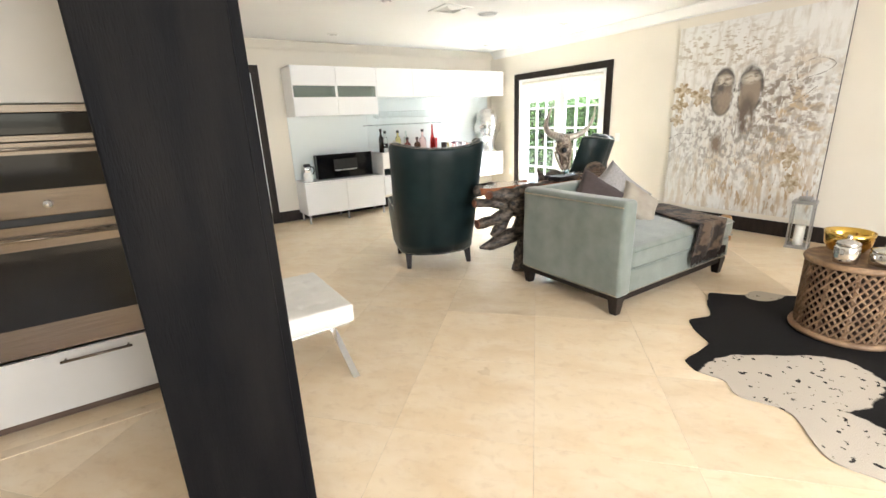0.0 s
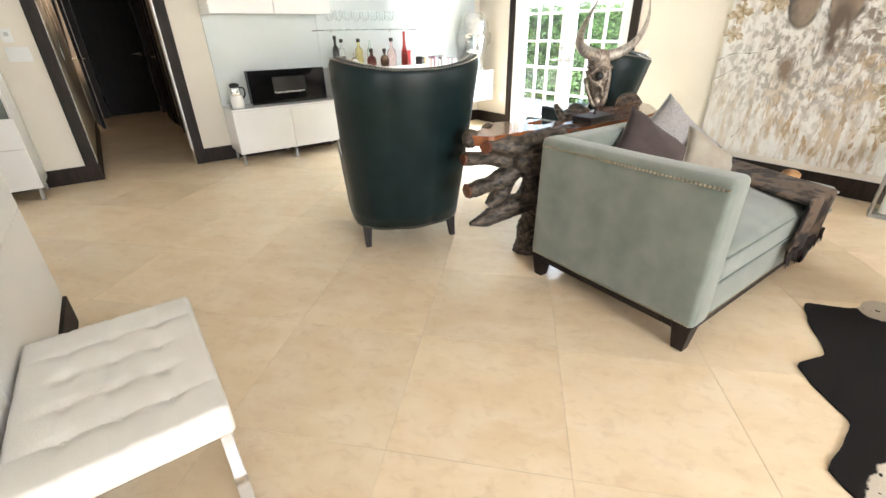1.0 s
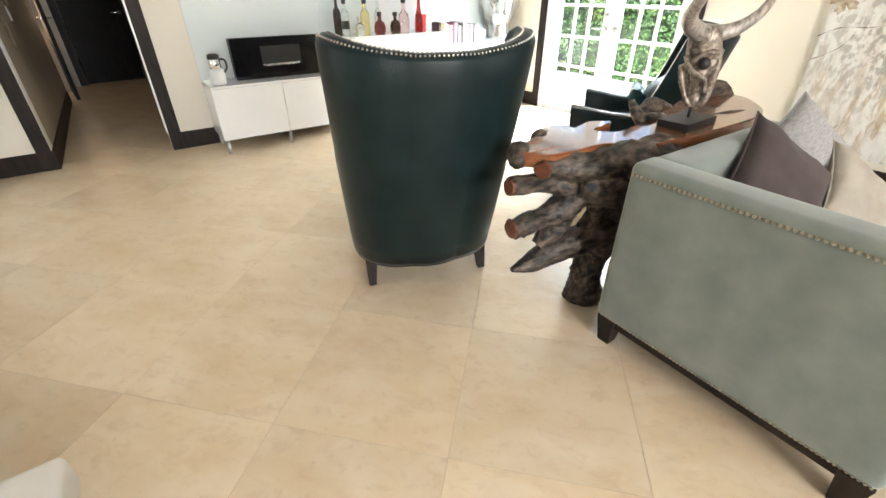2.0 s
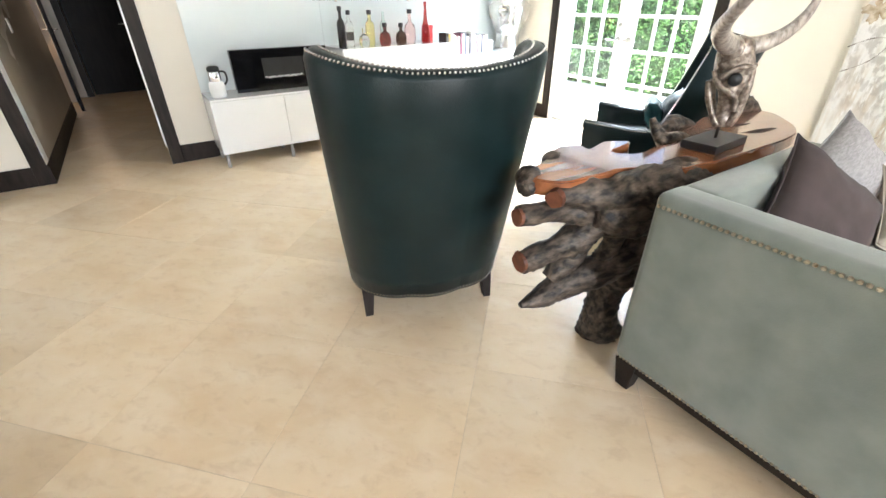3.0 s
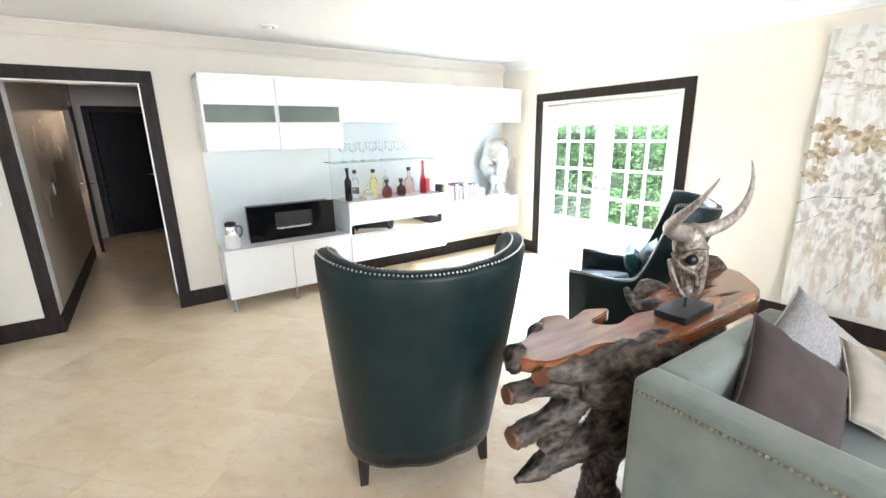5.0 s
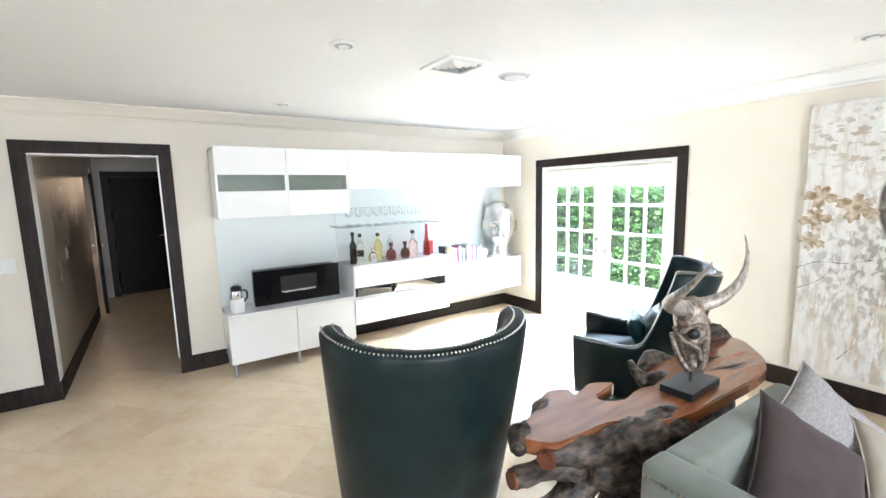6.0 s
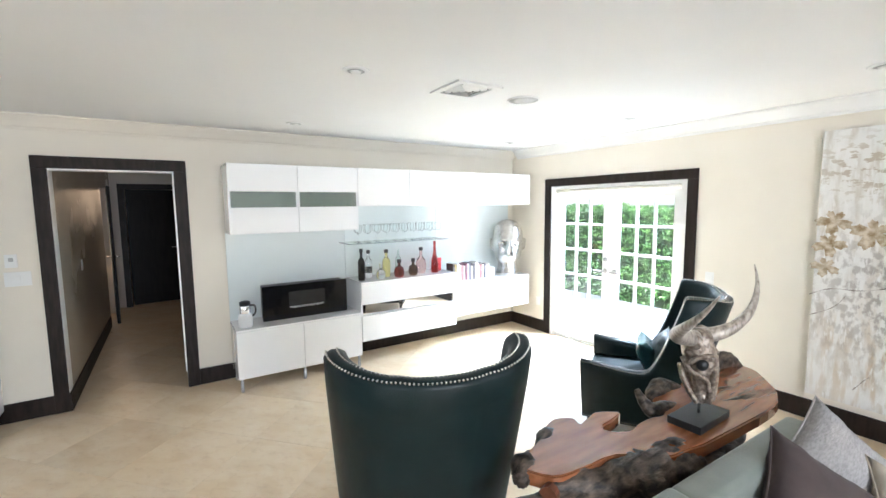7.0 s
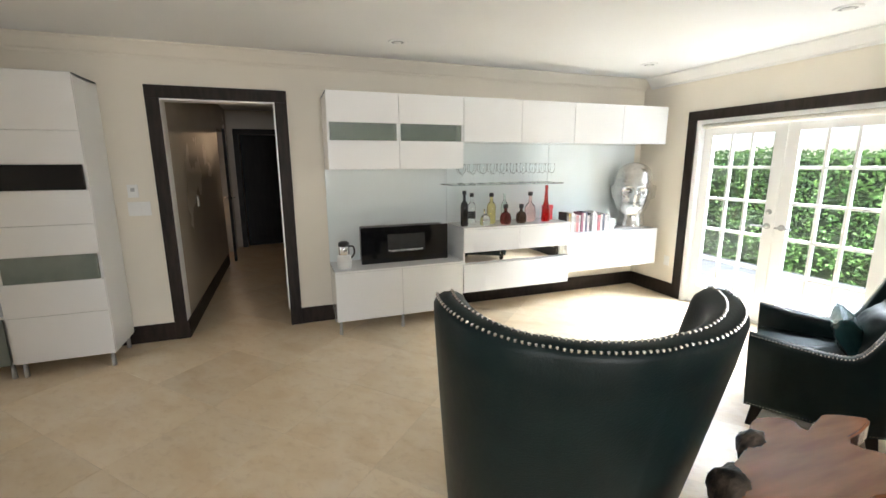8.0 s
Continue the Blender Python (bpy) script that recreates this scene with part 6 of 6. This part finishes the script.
def h_spot(x, y, rx, ry, turn=0.0):
    """Falls from 1 at the middle of an oval of the hide to 0 at its rim and below."""
    mp = hn.new("ShaderNodeMapping")
    mp.vector_type = "TEXTURE"
    mp.inputs["Location"].default_value = (x, y, 0)
    mp.inputs["Rotation"].default_value = (0, 0, turn)
    mp.inputs["Scale"].default_value = (rx, ry, 1)
    hl.new(htc.outputs["Object"], mp.inputs["Vector"])
    ln = hn.new("ShaderNodeVectorMath")
    ln.operation = "LENGTH"
    hl.new(mp.outputs[0], ln.inputs[0])
    return h_math("SUBTRACT", 1.0, ln.outputs["Value"])


# white belly patches on a black hide, with wandering borders and a few flecks
white = h_spot(-0.64, 0.20, 0.46, 0.24, -0.55)
for spot in (h_spot(-0.95, -0.10, 0.22, 0.30), h_spot(-0.50, -0.42, 0.55, 0.24), h_spot(0.56, 0.74, 0.26, 0.12), h_spot(0.75, -0.25, 0.45, 0.40)):
    white = h_math("MAXIMUM", white, spot)
white = h_math("ADD", white, h_math("MULTIPLY", h_math("SUBTRACT", h1.outputs["Fac"], 0.5), 0.75))
fleck = h_math("MULTIPLY", h_math("SUBTRACT", h2.outputs["Fac"], 0.635), 30.0, True)
patch = h_math("MULTIPLY", h_math("SUBTRACT", h1.outputs["Fac"], 0.68), 40.0, True)
fac = h_math("MAXIMUM", h_math("SUBTRACT", 1.0, h_math("MULTIPLY", white, 30.0, True), True), h_math("MAXIMUM", fleck, patch))
hm = hn.new("ShaderNodeMix")
hm.data_type = "RGBA"
hm.inputs[6].default_value, hm.inputs[7].default_value = (0.50, 0.445, 0.37, 1), (0.008, 0.007, 0.007, 1)
hl.new(fac, hm.inputs[0])
hl.new(hm.outputs[2], hn["Principled BSDF"].inputs["Base Color"])
hn["Principled BSDF"].inputs["Roughness"].default_value = 0.85
hn["Principled BSDF"].inputs["Specular IOR Level"].default_value = 0.2
h3, hb = hn.new("ShaderNodeTexNoise"), hn.new("ShaderNodeBump")
h3.inputs["Scale"].default_value = 180
hb.inputs["Strength"].default_value, hb.inputs["Distance"].default_value = 0.6, 0.004
hl.new(htc.outputs["Object"], h3.inputs["Vector"])
hl.new(h3.outputs["Fac"], hb.inputs["Height"])
hl.new(hb.outputs[0], hn["Principled BSDF"].inputs["Normal"])
rug = thing("hide_rug", "black and white cowhide rug with an irregular outline", "rug", m=pose(3.2, 0.45, 0.001))
OUT = [(2.35, 1.06), (2.50, 1.06), (2.65, 1.08), (2.74, 1.20), (2.84, 1.29), (2.93, 1.27), (3.03, 1.25), (3.20, 1.35), (3.40, 1.43), (3.48, 1.32), (3.56, 1.26), (3.64, 1.26), (3.70, 1.22), (3.79, 1.04), (4.1, 0.92), (4.45, 0.87), (4.4, 0.55), (4.5, 0.2), (4.35, -0.1), (4.3, -0.45), (3.9, -0.42), (3.5, -0.5), (3.1, -0.45), (2.7, -0.50), (2.35, -0.35), (2.15, -0.10), (2.13, 0.10), (2.10, 0.24), (2.08, 0.36), (2.19, 0.47), (2.29, 0.58), (2.24, 0.74), (2.32, 0.86), (2.30, 0.98)]
ring = [p[:2] for p in smooth_path(OUT + [OUT[0]], 5)][:-1]
ring = [(x - 3.2 + 0.012 * noise.noise(Vector((x * 11, y * 11, 0))), y - 0.45 + 0.012 * noise.noise(Vector((x * 11, y * 11, 4)))) for x, y in ring]
part("hide", prism(ring, 0.0, 0.007, bevel=0.0), HIDE, rug)

RATTAN = surface("carved_brown_wood", (0.17, 0.10, 0.055), (0.31, 0.20, 0.115), 0.6, scale=14, bump=0.6, bump_scale=90)
DC = (3.385, 0.675)
drum = thing("drum_table", "carved brown lattice drum table on the hide rug", "side table", m=pose(DC[0], DC[1], 0.0085) @ Matrix.Diagonal((0.97, 0.97, 0.93, 1)))
part("foot_rim", lathe([(0.235, 0), (0.262, 0.004), (0.268, 0.018), (0.262, 0.034), (0.24, 0.036)], 40), RATTAN, drum, soft=True)
part("tabletop", lathe([(0.20, 0.462), (0.248, 0.464), (0.254, 0.478), (0.248, 0.494), (0.235, 0.499), (0.225, 0.492), (0.002, 0.490)], 40), RATTAN, drum, soft=True)
# closed dark cylinder: the hollow's shade behind the lattice is its colour
part("inner_wall", lathe([(0.205, 0.036), (0.205, 0.462)], 32), surface("shaded_hollow", (0.03, 0.018, 0.010), (0.05, 0.03, 0.018), 0.9), drum, "dark core standing in for the shaded hollow")
for k in range(36):
    for s in (-1, 1):
        pts = []
        for j in range(15):
            a = 2 * math.pi * k / 36 + s * 1.25 * j / 14
            rr = 0.232 + (0.004 if s > 0 else 0.0)
            pts.append((rr * math.cos(a), rr * math.sin(a), 0.036 + 0.427 * j / 14))
        part("lattice_strip", tube(bmesh.new(), pts, [0.0068] * 15, 5), RATTAN, drum)
for k in range(11):
    a = 2 * math.pi * k / 11
    part("upright", tube(bmesh.new(), [(0.226 * math.cos(a), 0.226 * math.sin(a), 0.036), (0.226 * math.cos(a), 0.226 * math.sin(a), 0.463)], [0.011, 0.011], 6), RATTAN, drum)

MERC = surface("mercury_silver", (0.58, 0.57, 0.55), (0.72, 0.71, 0.69), 0.16, metal=1.0, scale=20, bump=0.1, bump_scale=60)
GOLD = surface("polished_brass", (0.62, 0.40, 0.08), (0.74, 0.50, 0.14), 0.16, metal=1.0, scale=12, bump=0.25, bump_scale=30)
TZ = 0.473
jar_prof = [(0.045, 0), (0.052, 0.004), (0.056, 0.03), (0.056, 0.075), (0.048, 0.088)]
lid_prof = [(0.050, 0.088), (0.054, 0.092), (0.048, 0.104), (0.022, 0.114), (0.010, 0.117), (0.013, 0.128), (0.008, 0.137), (0.001, 0.138)]
for x, y, s, f in ((-0.17, 0.02, 1.0, 1.15), (-0.09, -0.12, 1.15, 0.85), (0.03, -0.16, 1.1, 1.0)):
    j = thing("lidded_jar", "small lidded silver jar on the drum table", "jar", "silver jars", m=pose(DC[0] + x, DC[1] + y, TZ))
    part("jar", lathe([(r * s, z * f) for r, z in jar_prof], 24), MERC, j, soft=True)
    part("lid", lathe([(r * s, z * f) for r, z in lid_prof], 24), MERC, j, "domed silver lid with a knob", soft=True)
gb = thing("brass_bowl", "shiny hammered brass bowl on the drum table", "bowl", m=pose(DC[0] + 0.08, DC[1] + 0.08, TZ))
part("bowl", lathe([(0.05, 0), (0.085, 0.012), (0.108, 0.05), (0.115, 0.10), (0.118, 0.125), (0.113, 0.125), (0.108, 0.09), (0.09, 0.03), (0.02, 0.012)], 32), GOLD, gb, soft=True)
for s in (-1, 1):
    part("handle", tube(bmesh.new(), smooth_path([(s * 0.112, 0.035, 0.085), (s * 0.15, 0.02, 0.10), (s * 0.15, -0.02, 0.10), (s * 0.112, -0.035, 0.085)], 4), [0.007] * 13, 8), GOLD, gb, soft=True)

# ---- lantern and wooden block by the painting ----
lan = thing("candle_lantern", "tall silver glass lantern with a white candle", "lantern", m=pose(5.20, 1.49, 0, 0, 0, 10))
part("base", boxed(-0.09, 0.09, -0.09, 0.09, 0, 0.025, bevel=0.003), GREY_METAL, lan)
for sx in (-1, 1):
    for sy in (-1, 1):
        part("post", boxed(sx * 0.078 - 0.007, sx * 0.078 + 0.007, sy * 0.078 - 0.007, sy * 0.078 + 0.007, 0.025, 0.43), GREY_METAL, lan)
for k in range(4):
    bm = bmesh.new()
    bmesh.ops.create_cube(bm, size=1, matrix=Matrix.Rotation(k * math.pi / 2, 4, "Z") @ Matrix.Translation((0.078, 0, 0.2275)) @ Matrix.Diagonal((0.003, 0.141, 0.404, 1)))
    part("pane", bm, CLEAR, lan, "clear glass pane").visible_shadow = False
part("roof", boxed(-0.09, 0.09, -0.09, 0.09, 0.43, 0.455, bevel=0.003), GREY_METAL, lan)
part("roof_cap", boxed(-0.05, 0.05, -0.05, 0.05, 0.4555, 0.49, bevel=0.006), GREY_METAL, lan)
bm = tube(bmesh.new(), smooth_path([(-0.03, 0, 0.488), (-0.035, 0, 0.53), (0, 0, 0.55), (0.035, 0, 0.53), (0.03, 0, 0.488)], 4), [0.004] * 17, 8)
part("handle", bm, GREY_METAL, lan, soft=True)
cd = thing("pillar_candle", "white wax pillar candle inside the lantern", "candle", m=pose(5.20, 1.49, 0.0255))
part("wax", lathe([(0.038, 0), (0.04, 0.003), (0.04, 0.185), (0.034, 0.19), (0.012, 0.186)], 24), surface("white_wax", (0.74, 0.70, 0.62), (0.80, 0.76, 0.68), 0.45, scale=6), cd, soft=True)
part("wick", tube(bmesh.new(), [(0, 0, 0.186), (0.002, 0, 0.20)], [0.0015, 0.001], 6), BLACK, cd)
blk = thing("driftwood_block", "orange-brown carved driftwood block on the floor", "ornament", m=pose(5.0, 2.07, 0, 0, 0, 25))
bm = soft_box(-0.10, 0.10, -0.07, 0.07, 0.0, 0.25, 0.03)
for v in bm.verts:
    q = v.co
    k = 1 - 0.35 * (q.z / 0.25) ** 2
    v.co = Vector((q.x * k + 0.02 * noise.noise(q * 14), q.y * k + 0.02 * noise.noise(q * 14 + Vector((3, 3, 3))), q.z + (0.02 * noise.noise(q * 11) if q.z > 0.01 else 0)))
part("block", bm, surface("orange_driftwood", (0.28, 0.12, 0.04), (0.52, 0.29, 0.12), 0.5, scale=9, bump=0.6, bump_scale=40), blk, soft=True)

# ---- floor tiles, laid on the diagonal ----
U, V = Vector((0.421, -0.456, 0)), Vector((0.4493, 0.4398, 0))
ORIGIN = Vector((1.79, 5.113, 0))
gap = 0.0008
uu, vv = U.normalized(), V.normalized()


def tile_mesh(name, k):
    bm = bmesh.new()
    c = [uu * sx * (U.length / 2 - gap) + vv * sy * (V.length / 2 - gap) for sx, sy in ((-1, -1), (1, -1), (1, 1), (-1, 1))]
    top = [bm.verts.new(p * 0.9985 + Vector((0, 0, 0.0))) for p in c]
    mid = [bm.verts.new(p + Vector((0, 0, -0.0008))) for p in c]
    low = [bm.verts.new(p + Vector((0, 0, -0.008))) for p in c]
    bm.faces.new(top)
    for r0, r1 in ((top, mid), (mid, low)):
        for i in range(4):
            bm.faces.new((r0[i], r1[i], r1[(i + 1) % 4], r0[(i + 1) % 4]))
    bmesh.ops.recalc_face_normals(bm, faces=bm.faces)
    me = bpy.data.meshes.new(name)
    bm.to_mesh(me)
    bm.free()
    me.materials.append(TILE)
    return me


me_tile = tile_mesh("tile", 0)
rest = []
spots = []
for i in range(-22, 23):
    for j in range(-22, 23):
        c = ORIGIN + U * (i + 0.5) + V * (j + 0.5)
        if not (-4.6 < c.x < 5.9 and -3.4 < c.y < 13.4):
            continue
        if c.y > 6.95 and not (0.2 < c.x < 2.0):
            continue
        if c.x < -2.4 and c.y < 2.4:
            continue
        spots.append(c)
spots.sort(key=lambda c: (c - Vector((1.6, 3.8, 0))).length)
for k, c in enumerate(spots):
    if k < 300 and -3.7 < c.x < 5.2:
        o = new("tile", me_tile)
        o.location = c + Vector((0, 0, random.uniform(-0.0006, 0.0006)))
        o.parent = floor
    else:
        rest.append(c)
bm = bmesh.new()
for c in rest:
    lo = [bm.verts.new(c + uu * sx * (U.length / 2 - gap) + vv * sy * (V.length / 2 - gap)) for sx, sy in ((-1, -1), (1, -1), (1, 1), (-1, 1))]
    for v in lo:
        v.co.x = min(5.69, max(-4.19, v.co.x))
    dn = [bm.verts.new(v.co + Vector((0, 0, -0.008))) for v in lo]
    bm.faces.new(lo)
    for i in range(4):
        bm.faces.new((lo[i], dn[i], dn[(i + 1) % 4], lo[(i + 1) % 4]))
if rest:
    tagged(part("tile_field", bm, TILE, floor, "further travertine tiles"), kind="stuff")
else:
    bm.free()
